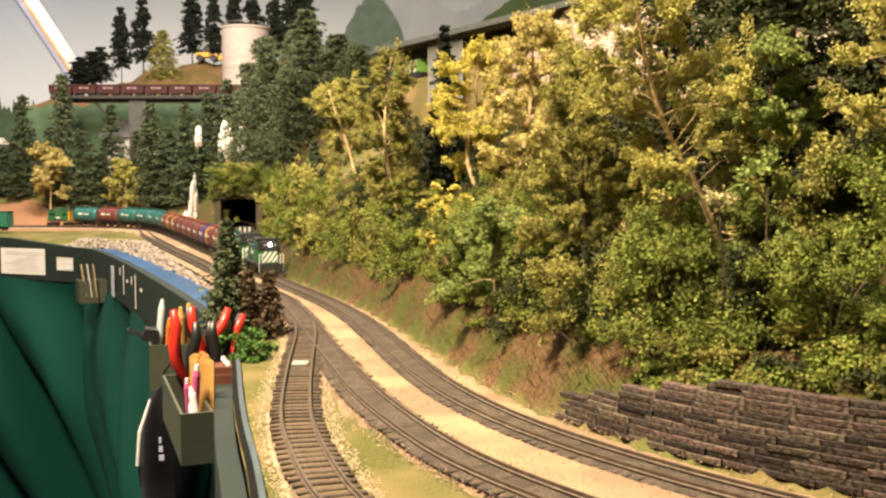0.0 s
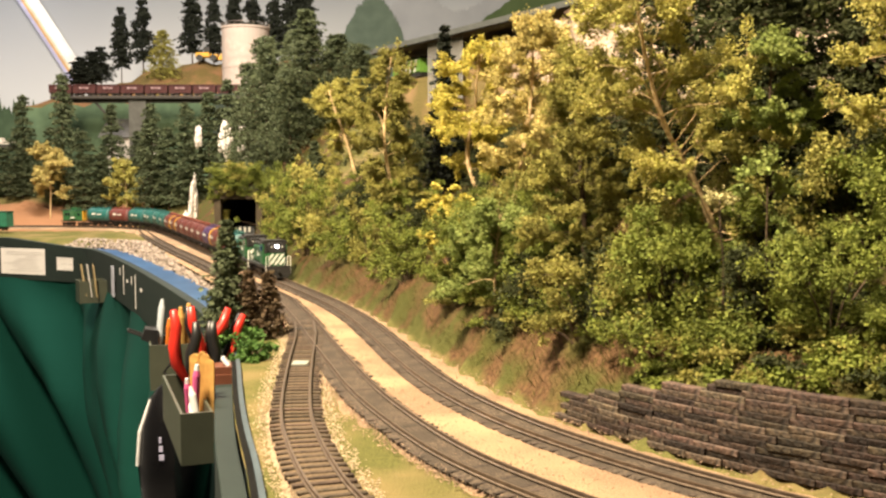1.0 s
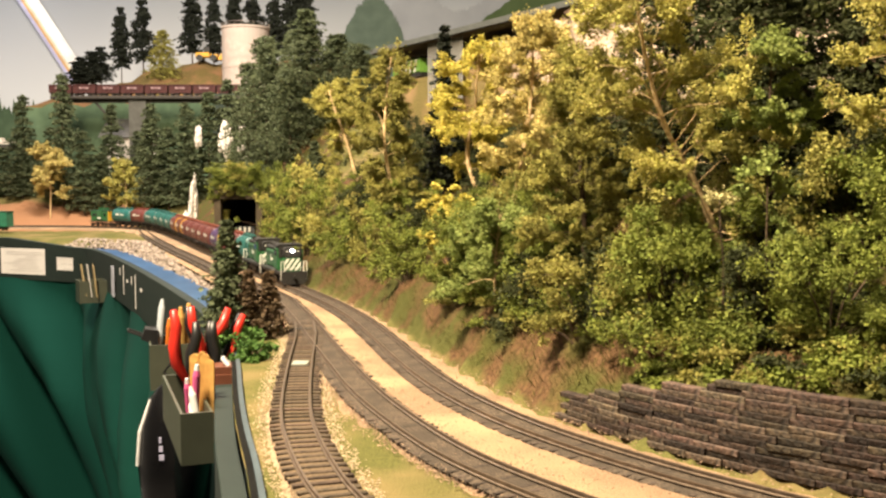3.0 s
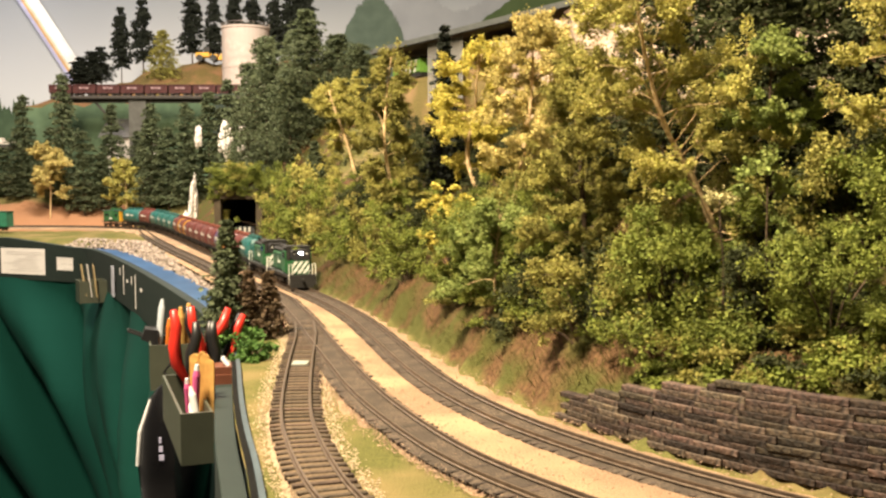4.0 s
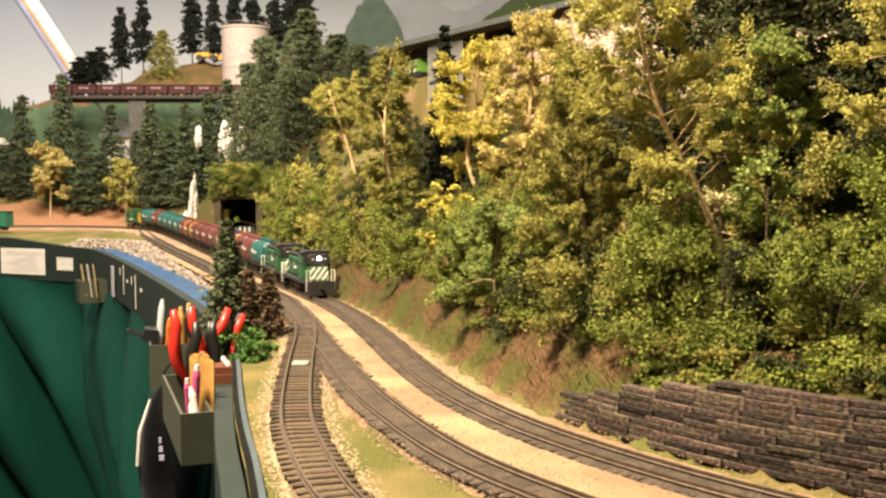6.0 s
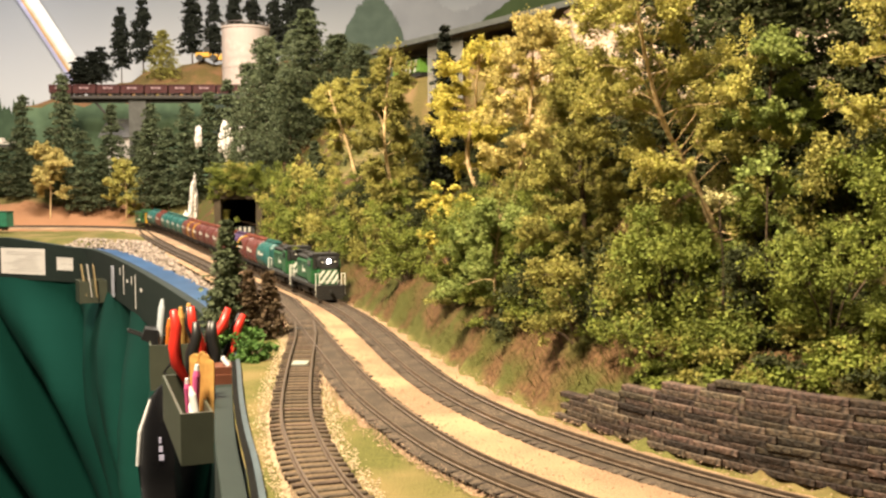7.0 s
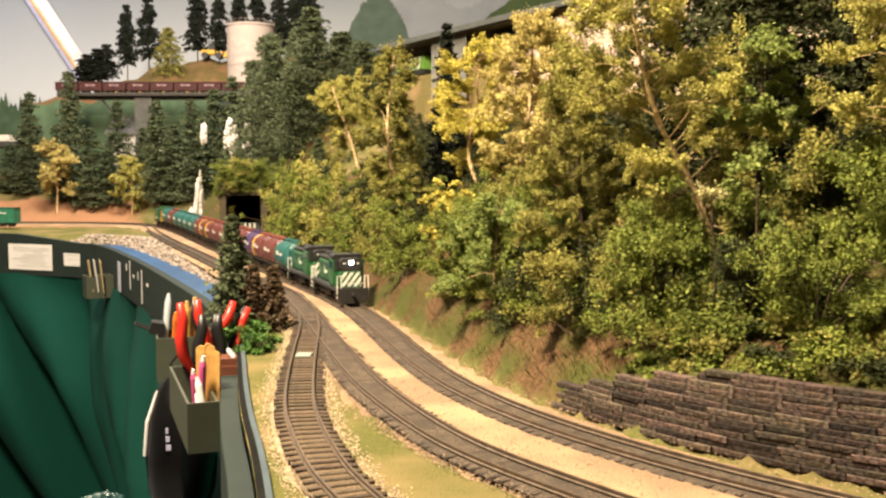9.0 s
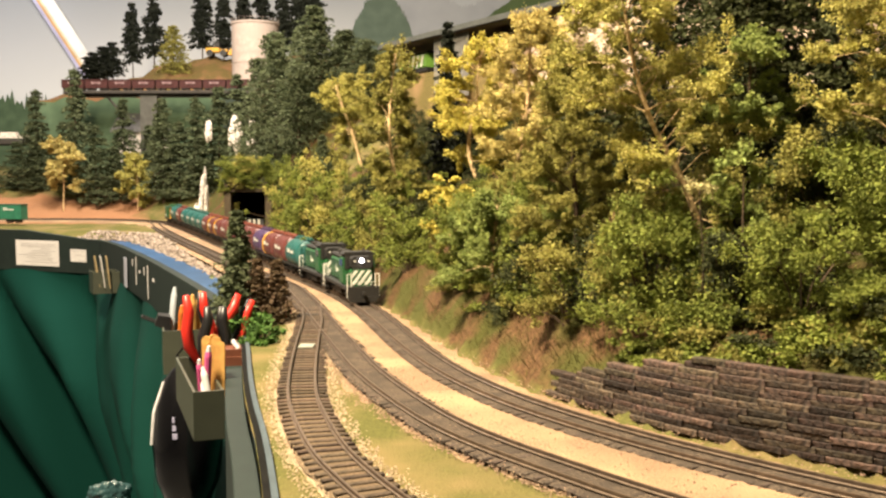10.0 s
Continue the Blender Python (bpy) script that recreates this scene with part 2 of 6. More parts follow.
TOE = smooth_line([(1.2, -.05), (.7, .10), (.45, .24), (.30, .335), (.191, .417), (.128, .481), (.070, .575), (.05, .622), (.021, .703), (-.019, .839), (-.052, .95), (-.086, 1.06), (-.155, 1.22), (-.225, 1.397), (-.285, 1.60), (-.335, 1.78), (-.40, 1.95),
    (-.47, 2.10), (-.56, 2.32), (-.63, 2.50), (-.72, 2.66), (-.9, 2.72), (-1.2, 2.73), (-1.6, 2.73), (-2.3, 2.72)], 0.01)


def signed(line, X, Y):
    """Distance to a plan line (positive on its right-hand side), and the nearest station's index."""
    best = np.full(X.shape, 9.0)
    idx = np.zeros(X.shape, int)
    for i in range(len(line)):
        d = (X - line[i, 0]) ** 2 + (Y - line[i, 1]) ** 2
        m = d < best
        best[m], idx[m] = d[m], i
    tg = np.gradient(line[:, :2], axis=0)
    side = (X - line[idx, 0]) * tg[idx, 1] - (Y - line[idx, 1]) * tg[idx, 0]
    return np.sqrt(best) * np.sign(side), idx


def fnoise(X, Y, s):
    return np.sin(X * s + 1.3 * np.sin(Y * s * 0.7)) * np.cos(Y * s * 1.1 + 0.9 * np.sin(X * s * 1.3 + 1.0))


def height(X, Y):
    """Terrain height over the plan."""
    X, Y = np.atleast_1d(np.asarray(X, float)), np.atleast_1d(np.asarray(Y, float))
    s, i = signed(TOE, X, Y)
    s = np.maximum(s, 0)
    far = np.clip((-TOE[i, 0] - .62) / .3, 0, 1)
    k = 1.05 * (1 - far) + .42 * far
    cap = .27 * (1 - far) + .16 * far
    z = cap * (1 - np.exp(-k * s / cap * 1.05))
    z += .017 * (1 - np.exp(-s / .010)) * np.exp(-s / .075) * (1 - far)
    z += (.06 * np.exp(-((X + .135) / .07) ** 2 - ((Y - 1.85) / .16) ** 2) + .115 * np.exp(-((X + .25) / .12) ** 2 - ((Y - 2.02) / .17) ** 2)) * np.clip(s * 9, 0, 1)
    z += np.clip(s * 8, 0, 1) * (.008 * fnoise(X, Y, 38) + .004 * fnoise(X + 3, Y, 95) + .0015 * fnoise(X, Y + 1, 260))
    g, _ = signed(FASCIA, X, Y)
    bank = np.clip((Y - .9) / .15, 0, 1) * np.clip((2.35 - Y) / .2, 0, 1)
    z -= bank * .018 * np.clip((.092 - g) / .045, 0, 1)
    z += .0012 * fnoise(X, Y, 70)
    tun = (np.abs(X - (-.392 - .3 * (Y - 1.85))) < .032) & (Y > 1.8) & (Y < 2.2)
    z = np.where(tun, 0.0, z)
    z = np.where(s <= 0, z + .008 * np.clip((Y - 2.0) / .4, 0, 1) * (1 - np.clip((.1 - g) / .1, 0, 1)), z)
    return z - .002


# ---- structure: terrain, room ----
def terrain():
    step = .011
    xs, ys = np.arange(-2.2, 1.15, step), np.arange(-.5, 4.1, step)
    X, Y = np.meshgrid(xs, ys, indexing="ij")
    g, i = signed(FASCIA, X, Y)
    near = (g < 0) & (g > -step * 1.5)
    X, Y = np.where(near, FASCIA[i, 0], X), np.where(near, FASCIA[i, 1], Y)
    Z = height(X.ravel(), Y.ravel()).reshape(X.shape)
    s, _ = signed(TOE, X, Y)
    keep = g > -step * 1.5
    n = len(ys)
    V = np.stack([X.ravel(), Y.ravel(), Z.ravel()], 1).tolist()
    a, b = Mesh(), Mesh()
    flat, hill = [], []
    for ix in range(len(xs) - 1):
        for iy in range(n - 1):
            if keep[ix, iy] and keep[ix + 1, iy] and keep[ix, iy + 1] and keep[ix + 1, iy + 1]:
                f = (ix * n + iy, (ix + 1) * n + iy, (ix + 1) * n + iy + 1, ix * n + iy + 1)
                (hill if s[ix, iy] > .004 + .006 * math.sin(ix * 1.7) * math.sin(iy * 2.3) else flat).append(f)
    me = bpy.data.meshes.new("ground")
    me.from_pydata(V, [], flat + hill)
    me.materials.append(M["terrain"])
    bank = np.clip((s.ravel() + .010) / .016, 0, 1) * np.clip((X.ravel() + .72) / .1, 0, 1)
    meadow = np.exp(-((X.ravel() + .14) / .05) ** 2 - ((Y.ravel() - 1.8) / .14) ** 2)
    bank = bank * np.clip(1.3 - 2 * meadow, 0, 1)
    layer = me.color_attributes.new("bank", "FLOAT_COLOR", "POINT")
    clay = np.clip((-.80 - X.ravel()) / .12, 0, 1) * np.clip((Y.ravel() - 2.42) / .12, 0, 1) * np.clip((2.98 - Y.ravel()) / .1, 0, 1)
    layer.data.foreach_set("color", np.stack([bank, clay, bank * 0, bank * 0 + 1], 1).astype(np.float32).ravel())
    me.polygons.foreach_set("use_smooth", [True] * len(me.polygons))
    tagged(new("ground", me), "modelled layout ground with ochre grass and brown earth slopes", "ground", kind="structure")


terrain()


def ribbon(line, lo, hi, z, drop=0.0, jit=0.0, seed=1):
    """A strip along a plan line between the offsets lo and hi (right positive), its edges dropped by drop."""
    rnd = random.Random(seed)
    tg = np.gradient(line[:, :2], axis=0)
    tg /= np.linalg.norm(tg, axis=1)[:, None]
    nr = np.stack([tg[:, 1], -tg[:, 0]], 1)
    vs, fs = [], []
    k = 6
    for i, p in enumerate(line):
        for c in range(k):
            u = c / (k - 1)
            o = lo + (hi - lo) * u
            e = 1 if c in (0, k - 1) else 0
            o += e * rnd.uniform(-jit, jit)
            vs.append((p[0] + nr[i, 0] * o, p[1] + nr[i, 1] * o, p[2] + z - drop * e + (rnd.uniform(-jit, jit) * .1)))
    for i in range(len(line) - 1):
        for c in range(k - 1):
            fs.append((i * k + c, i * k + c + 1, (i + 1) * k + c + 1, (i + 1) * k + c))
    m = Mesh()
    m.add(vs, fs)
    return m


def frames_along(line, step):
    s = np.concatenate([[0], np.cumsum(np.linalg.norm(np.diff(line, axis=0), axis=1))])
    t = np.arange(step / 2, s[-1], step)
    P3 = np.stack([np.interp(t, s, line[:, k]) for k in range(3)], 1)
    tg = np.gradient(line, axis=0)
    T = np.stack([np.interp(t, s, tg[:, k]) for k in range(3)], 1)
    return P3, T / np.linalg.norm(T, axis=1)[:, None]


def tie_matrix(p, t, rnd, z):
    return Matrix.Translation((p[0], p[1], p[2] + z)) @ Matrix.Rotation(math.atan2(t[1], t[0]) + math.pi / 2 + rnd.uniform(-.03, .03), 4, "Z")


def track(name, line, label, lo, hi, zb, bed, single_ties):
    tr = thing(name, label, "railway track", kind="structure")
    part("ballast", ribbon(line, lo, hi, zb, .0042, .0016, 3), M["pale"] if single_ties else M["ballast"], tr, "pale sandy ballast edge" if single_ties else "tan fine ballast shoulder", True)
    part("roadbed", ribbon(line, -.0158, .0158, zb + .0010, .0009, .0012, 5), bed, tr, "dark weathered roadbed", True)
    for sgn in (-1, 1):
        tg = np.gradient(line[:, :2], axis=0)
        tg /= np.linalg.norm(tg, axis=1)[:, None]
        nr = np.stack([tg[:, 1], -tg[:, 0]], 1)
        m = Mesh()
        prof = [(-.0011, 0), (-.0011, .0005), (-.0004, .0009), (-.0004, .0017), (-.0006, .0018), (-.0006, .0026), (.0006, .0026), (.0006, .0018), (.0004, .0017), (.0004, .0009), (.0011, .0005), (.0011, 0)]
        rings = []
        for i, p in enumerate(line):
            o = sgn * .0086
            rings.append([(p[0] + nr[i, 0] * (o + a), p[1] + nr[i, 1] * (o + a), p[2] + zb + .0018 + b) for a, b in prof])
        m.loft(rings)
        part("rail", m, M["rail"], tr, "worn rusty steel rail")
    rnd = random.Random(4)
    P3, T = frames_along(line, .0092 if single_ties else .0072)
    if single_ties:
        base = Mesh().box((-.015, -.0016, -.0022), (.015, .0016, .0006), ch=.0004).data("tie", M["tie"])
        for p, t in zip(P3, T):
            ob = new("tie", base)
            ob.parent = tr
            ob.matrix_basis = tie_matrix(p, t, rnd, zb + rnd.uniform(.0010, .0016)) @ Matrix.Diagonal((rnd.uniform(.95, 1.05), rnd.uniform(.85, 1.15), 1, 1))
    else:
        m = Mesh()
        for p, t in zip(P3, T):
            m.box((-.0160, -.0013, -.0022), (.0160, .0013, .0), tie_matrix(p, t, rnd, zb + rnd.uniform(.0003, .00125)), .0003)
        tagged(part("ties", m, M["tiem"], tr, "dark creosoted wooden ties"), kind="stuff")
    # loose ballast grains, thickest at the shoulders
    rs = np.random.RandomState(len(line))
    i = rs.randint(1, len(line) - 1, 7000 if single_ties else 21000)
    i = i[line[i, 1] < 1.35]
    tg2 = line[i + 1, :2] - line[i - 1, :2]
    tg2 /= np.linalg.norm(tg2, axis=1)[:, None]
    side = rs.randint(0, 2, len(i))
    o = np.where(side == 0, lo + rs.normal(size=len(i)) * .0022, hi + rs.normal(size=len(i)) * .0022)
    inner = rs.rand(len(i)) < .6
    o = np.where(inner, np.where(side == 0, rs.uniform(lo, -.0165, len(i)), rs.uniform(.0165, hi, len(i))), o)
    m = Mesh()
    for (x, y, z), (tx, ty), off in zip(line[i], tg2, o):
        r = rs.uniform(.0003, .0007)
        x, y = x + ty * off + rs.normal() * .002, y - tx * off + rs.normal() * .002
        z = z + zb + (.0002 if lo + .002 < off < hi - .002 else -.0012)
        j = rs.uniform(.7, 1.3, 5) * r
        m.add([(x - j[0], y, z), (x, y - j[1], z), (x + j[2], y, z), (x, y + j[3], z), (x, y, z + j[4])], [(0, 1, 4), (1, 2, 4), (2, 3, 4), (3, 0, 4)])
    tagged(part("gravel", m, M["pgrain"] if single_ties else M["grain"], tr, "loose tan ballast grains"), kind="stuff")
    return tr


M["pale"] = mat("pale_sand", (.46, .37, .26), (.30, .235, .16), 900, .95, bump=1.0, c3=(.36, .26, .17), big=22)
M["pgrain"] = mat("pale_grain", (.44, .35, .24), (.33, .255, .17), 60, .9, island=.35)
M["grain"] = mat("ballast_grain", (.33, .23, .16), (.24, .165, .115), 60, .9, island=.4)
track("main_track", MAIN, "curving main line with rusty rails in tan ballast", -.041, .078, .001, M["bed"], False)
track("second_track", MID, "parallel second track with rusty rails in tan ballast", -.030, .0175, .0006, M["bed"], False)
track("siding", SIDE, "spur track with separate dark ties and dusty bed", -.0212, .0205, .0002, M["sbed"], True)

# turnout closure: frog and guard rails, points plate, stand
tn = thing("turnout_plate", "grey throw plate between the spur rails", "turnout")
part("plate", Mesh().box((-.112, .722, .001), (-.1005, .736, .0030), ch=.0003), mat("grey_plate", (.3, .32, .27), None, 200, .5), tn, "grey painted throw-bar plate")


def fascia():
    tg = np.gradient(FASCIA[:, :2], axis=0)
    tg /= np.linalg.norm(tg, axis=1)[:, None]
    nr = np.stack([tg[:, 1], -tg[:, 0]], 1)
    rings = []
    for i, p in enumerate(FASCIA):
        top = -.006 - .006 * (p[1] < 1.0) + .016 * min(1, max(0, (-.78 - p[0]) / .16))
        c = [(0.0, top), (-.0115, top), (-.012, top - .0006), (-.012, -.080), (0.0, -.080)]
        rings.append([(p[0] + nr[i, 0] * a, p[1] + nr[i, 1] * a, b) for a, b in c])
    m = Mesh()
    m.loft(rings)
    f = part("fascia", m, M["fascia"])
    tagged(f, "dark green painted board along the layout edge", "fascia", kind="structure")
    # thin edging strip between board and scenery
    m = Mesh()
    m.loft([[(p[0] + nr[i, 0] * a, p[1] + nr[i, 1] * a, b) for a, b in ((.0035, -.03), (.0035, .0015), (.0065, .0015), (.0065, -.03))] for i, p in enumerate(FASCIA) if p[1] < 1.0])
    e = part("edging", m, mat("blue_grey_edge", (.05, .075, .09), None, 80, .45))
    tagged(e, "thin blue-grey edging strip beside the scenery", "edging", kind="structure")
    # no real gap here: a black ribbon on the ground stands for its shade
    m = ribbon(FASCIA[FASCIA[:, 1] < 1.0], .0, .0035, .0006)
    tagged(part("edge_gap_shade", m, M["dark"]), "flat black strip standing for the shaded gap between board and scenery", "gap", kind="structure")
    # curtain hung behind the lower edge
    pts = []
    for i, p in enumerate(FASCIA):
        if p[1] > .1:
            pts.append((p, nr[i]))
    m = Mesh()
    nz = 40
    vs, fs = [], []
    s = 0.0
    prev = None
    sub = []
    for j in range(len(pts) - 1):
        for u in (0, .25, .5, .75):
            p = pts[j][0] * (1 - u) + pts[j + 1][0] * u
            q = pts[j][1] * (1 - u) + pts[j + 1][1] * u
            sub.append((p, q))
    for p, q in sub:
        if prev is not None:
            s += float(np.linalg.norm(p - prev))
        prev = p
        for k in range(nz):
            d = k / (nz - 1)
            z = -.074 - d * .8
            a = .003 + .052 * min(1, d * 3.4)
            lean = s + .55 * d + .04 * math.sin(d * 5 + s * 3)
            w = 1.5 * (1 - 2 * abs(math.sin(lean * 9 + .9 * math.sin(lean * 5))) ** .75) + .45 * math.sin(lean * 23 + 4 * d) + .08 * math.sin(lean * 67 - 6 * d)
            o = -.008 - .022 * min(1, d * 5) + .16 * max(0, d - .12) + a * w * .62
            vs.append((p[0] + q[0] * o, p[1] + q[1] * o, z))
    for j in range(len(sub) - 1):
        for k in range(nz - 1):
            fs.append((j * nz + k, j * nz + k + 1, (j + 1) * nz + k + 1, (j + 1) * nz + k))
    m.add(vs, fs)
    c = part("curtain", m, M["cloth"], smooth=True)
    tagged(c, "deep green cloth skirt hanging in loose folds", "curtain")


fascia()


def river():
    line = FASCIA[(FASCIA[:, 1] > .93) & (FASCIA[:, 1] < 2.12)]
    m = ribbon(line, .003, .056, -.0125, .0, .003, 8)
    tagged(part("water", m, M["river"], smooth=True), "flat painted blue river along the layout edge", "river", kind="structure")
    rnd = random.Random(9)
    m = Mesh()
    tg = np.gradient(line[:, :2], axis=0)
    tg /= np.linalg.norm(tg, axis=1)[:, None]
    for _ in range(3400):
        i = rnd.randrange(len(line))
        o = rnd.uniform(.048, .108)
        x, y = line[i, 0] + tg[i, 1] * o + rnd.uniform(-.005, .005), line[i, 1] - tg[i, 0] * o + rnd.uniform(-.005, .005)
        if signed(MID, np.array([x]), np.array([y]))[0][0] < .024:
            continue
        r = rnd.choice((.002, .003, .003, .004, .0055))
        z = -.014 + .016 * min(1, max(0, (o - .048) / .045)) + r * .2
        dirs = [(1, 0, 0), (-1, 0, 0), (0, 1, 0), (0, -1, 0), (0, 0, 1), (0, 0, -1), (.6, .6, .5), (-.6, .5, .6)]
        rot = Euler((rnd.uniform(0, 6), rnd.uniform(0, 6), rnd.uniform(0, 6))).to_matrix()
        vs = []
        for dx, dy, dz in dirs[:6]:
            v = rot @ Vector((dx, dy, dz)) * r * rnd.uniform(.7, 1.25)
            vs.append((x + v.x, y + v.y, z + v.z * .8))
        m.add(vs, [(0, 2, 4), (2, 1, 4), (1, 3, 4), (3, 0, 4), (2, 0, 5), (1, 2, 5), (3, 1, 5), (0, 3, 5)])
    tagged(part("riprap", m, M["rock"]), "bank of loose grey-beige riprap stones above the river", "stones", kind="stuff")


river()


def room():
    wallm = mat("room_wall", (.55, .55, .53), None, 30, .9)
    ceil = Mesh().box((-3.2, -2.6, 1.5), (2.6, 4.5, 1.56))
    tagged(part("ceiling", ceil, mat("ceiling_white", (.7, .69, .66), None, 30, .9)), "plain white ceiling", "ceiling", kind="structure")
    tagged(part("floor", Mesh().box((-3.2, -2.6, -1.0), (2.6, 4.5, -.95)), mat("floor_grey", (.2, .2, .2), None, 30, .8)), "plain grey floor", "floor", kind="structure")
    tagged(part("wall_south", Mesh().box((-3.2, -2.6, -.95), (2.6, -2.5, 1.5)), wallm), "plain room wall", "wall", kind="structure")
    tagged(part("wall_west", Mesh().box((-3.2, -2.5, -.95), (-3.1, 4.4, 1.5)), wallm), "plain room wall", "wall", kind="structure")
    tagged(part("wall_east", Mesh().box((2.5, -2.5, -.95), (2.6, 4.4, 1.5)), wallm), "plain room wall", "wall", kind="structure")
    tagged(part("wall_north", Mesh().box((-3.2, 4.4, -.95), (2.6, 4.5, 1.5)), wallm), "plain room wall", "wall", kind="structure")


room()


# ---- trees ----
def leaves(pts, size, seed, flat=.35, squash=1.0):
    """Small folded leaf flakes at the given points, joined."""
    rs = np.random.RandomState(seed)
    p = np.asarray(pts, float)
    n = len(p)
    a = rs.normal(size=(n, 3))
    a[:, 2] *= flat + .3
    a /= np.linalg.norm(a, axis=1)[:, None]
    b = rs.normal(size=(n, 3))
    b -= a * (a * b).sum(1)[:, None]
    b /= np.linalg.norm(b, axis=1)[:, None]
    c = np.cross(a, b)
    sz = size * rs.uniform(.55, 1.35, n)[:, None]
    w = sz * rs.uniform(.45, .8, n)[:, None] * squash
    v = np.stack([p - a * sz, p + b * w + c * sz * .25, p + a * sz, p - b * w + c * sz * .25], 1).reshape(-1, 3)
    f = np.arange(4 * n).reshape(-1, 4)
    m = Mesh()
    m.v, m.f = v.tolist(), [q for r in f.tolist() for q in ((r[0], r[1], r[2]), (r[0], r[2], r[3]))]
    return m


def broadleaf(h, w, bark, leaf, seed, lean=(0, 0), bare=.3, n=3500, size=.0026, limbs=16, clump=.016, name="tree", label="", bend=.08, up=.5, thick=1.0, show=.006, path=None, fine=.66):
    """A scenic tree: tapered trunk (curved, or through the points of path), forking crooked limbs, leaf puffs strung along the twigs with gaps between. Stands on its origin."""
    rnd = random.Random(seed)
    rs = np.random.RandomState(seed)
    t = thing(name, label, "tree" if name != "bush" else "bush")
    ph = rnd.uniform(0, 6)
    if path:
        pp = smooth_line(path, .002, 2)
        pu = np.linspace(0, 1, len(pp))

    def trunk(u):
        if path:
            return Vector([float(np.interp(u, pu, pp[:, k])) for k in range(3)])
        return Vector((lean[0] * u ** 1.25 + bend * h * .5 * math.sin(u * 4 + ph) * u, lean[1] * u * u + bend * h * .4 * math.cos(u * 3.3 + ph) * u, h * u))
    m = Mesh()
    r0 = .012 * h * thick + .0006
    us = [k / 15 for k in range(16)]
    m.tube([trunk(u * .97) - Vector((0, 0, .006 if u == 0 else 0)) for u in us], [r0 * (1 - .8 * u) * (1 + .12 * math.sin(u * 31 + ph)) for u in us], 7)
    pts, per = [], max(10, int(n * 3.0 / (limbs * 8)))
    for k in range(limbs):
        u = bare + (.97 - bare) * ((k + rnd.random()) / limbs)
        v = (u - bare) / (1 - bare)
        reach = w * .52 * (math.sin(math.pi * min(1, v * .82 + .22)) ** .7) * rnd.uniform(.5, 1.2)
        az = k * 2.4 + rnd.uniform(-.6, .6)
        base = trunk(u)
        out = Vector((math.cos(az), math.sin(az), 0))
        side = Vector((-out.y, out.x, 0))
        rise = reach * rnd.uniform(0, 2.6 * up)
        line = [base]
        for q in (.3, .6, .85, 1.0):
            line.append(base + out * reach * q + side * reach * rnd.gauss(0, .2) * q + Vector((0, 0, rise * q ** .7 - reach * .28 * q ** 3 + reach * rnd.gauss(0, .05))))
        ra = r0 * .19 * (1 - .5 * u) + .0001
        m.tube(line, [ra, ra * .75, ra * .5, ra * .32, ra * .15], 5, False)
        for b in range(8):
            q = rnd.uniform(.35, 1.0)
            i = min(3, int(q * 4))
            o = line[i].lerp(line[i + 1], rnd.random())
            d = (out * rnd.uniform(-.1, 1) + side * rnd.gauss(0, .8) + Vector((0, 0, rnd.uniform(-.5, .9)))).normalized()
            ln = clump * rnd.uniform(.7, 1.9)
            e = o + d * ln
            m.tube([o, o.lerp(e, .5) + Vector((0, 0, ln * .1)), e], [ra * .3, ra * .2, ra * .08], 3, False)
            g = rs.rand(per) ** .6
            ball = rs.normal(size=(per, 3))
            ball *= (rs.rand(per) ** .4 / np.linalg.norm(ball, axis=1))[:, None] * clump * rnd.uniform(.26, .58)
            pts.append(np.array(o)[None] + g[:, None] * np.array(e - o)[None] + ball * np.array([1, 1, .75]))
    top = np.array(trunk(.98))
    pts.append(top + rs.normal(size=(per * 3, 3)) * clump * .5)
    pts = np.concatenate(pts)
    pts[:, 2] = np.maximum(pts[:, 2], .001)
    if show:
        tr = np.array([tuple(trunk(u)) for u in np.linspace(0, 1, 40)])
        tx, ty = np.interp(pts[:, 2], tr[:, 2], tr[:, 0]), np.interp(pts[:, 2], tr[:, 2], tr[:, 1])
        wave = .5 + .5 * np.sin(pts[:, 2] / h * 13 + seed)
        pts = pts[~((np.abs(pts[:, 0] - tx) < show * wave) & (pts[:, 1] < ty))]
    part("trunk", m, bark, t, smooth=True)
    part("crown", leaves(pts, size * fine, seed, squash=1.05), leaf, t)
    return t


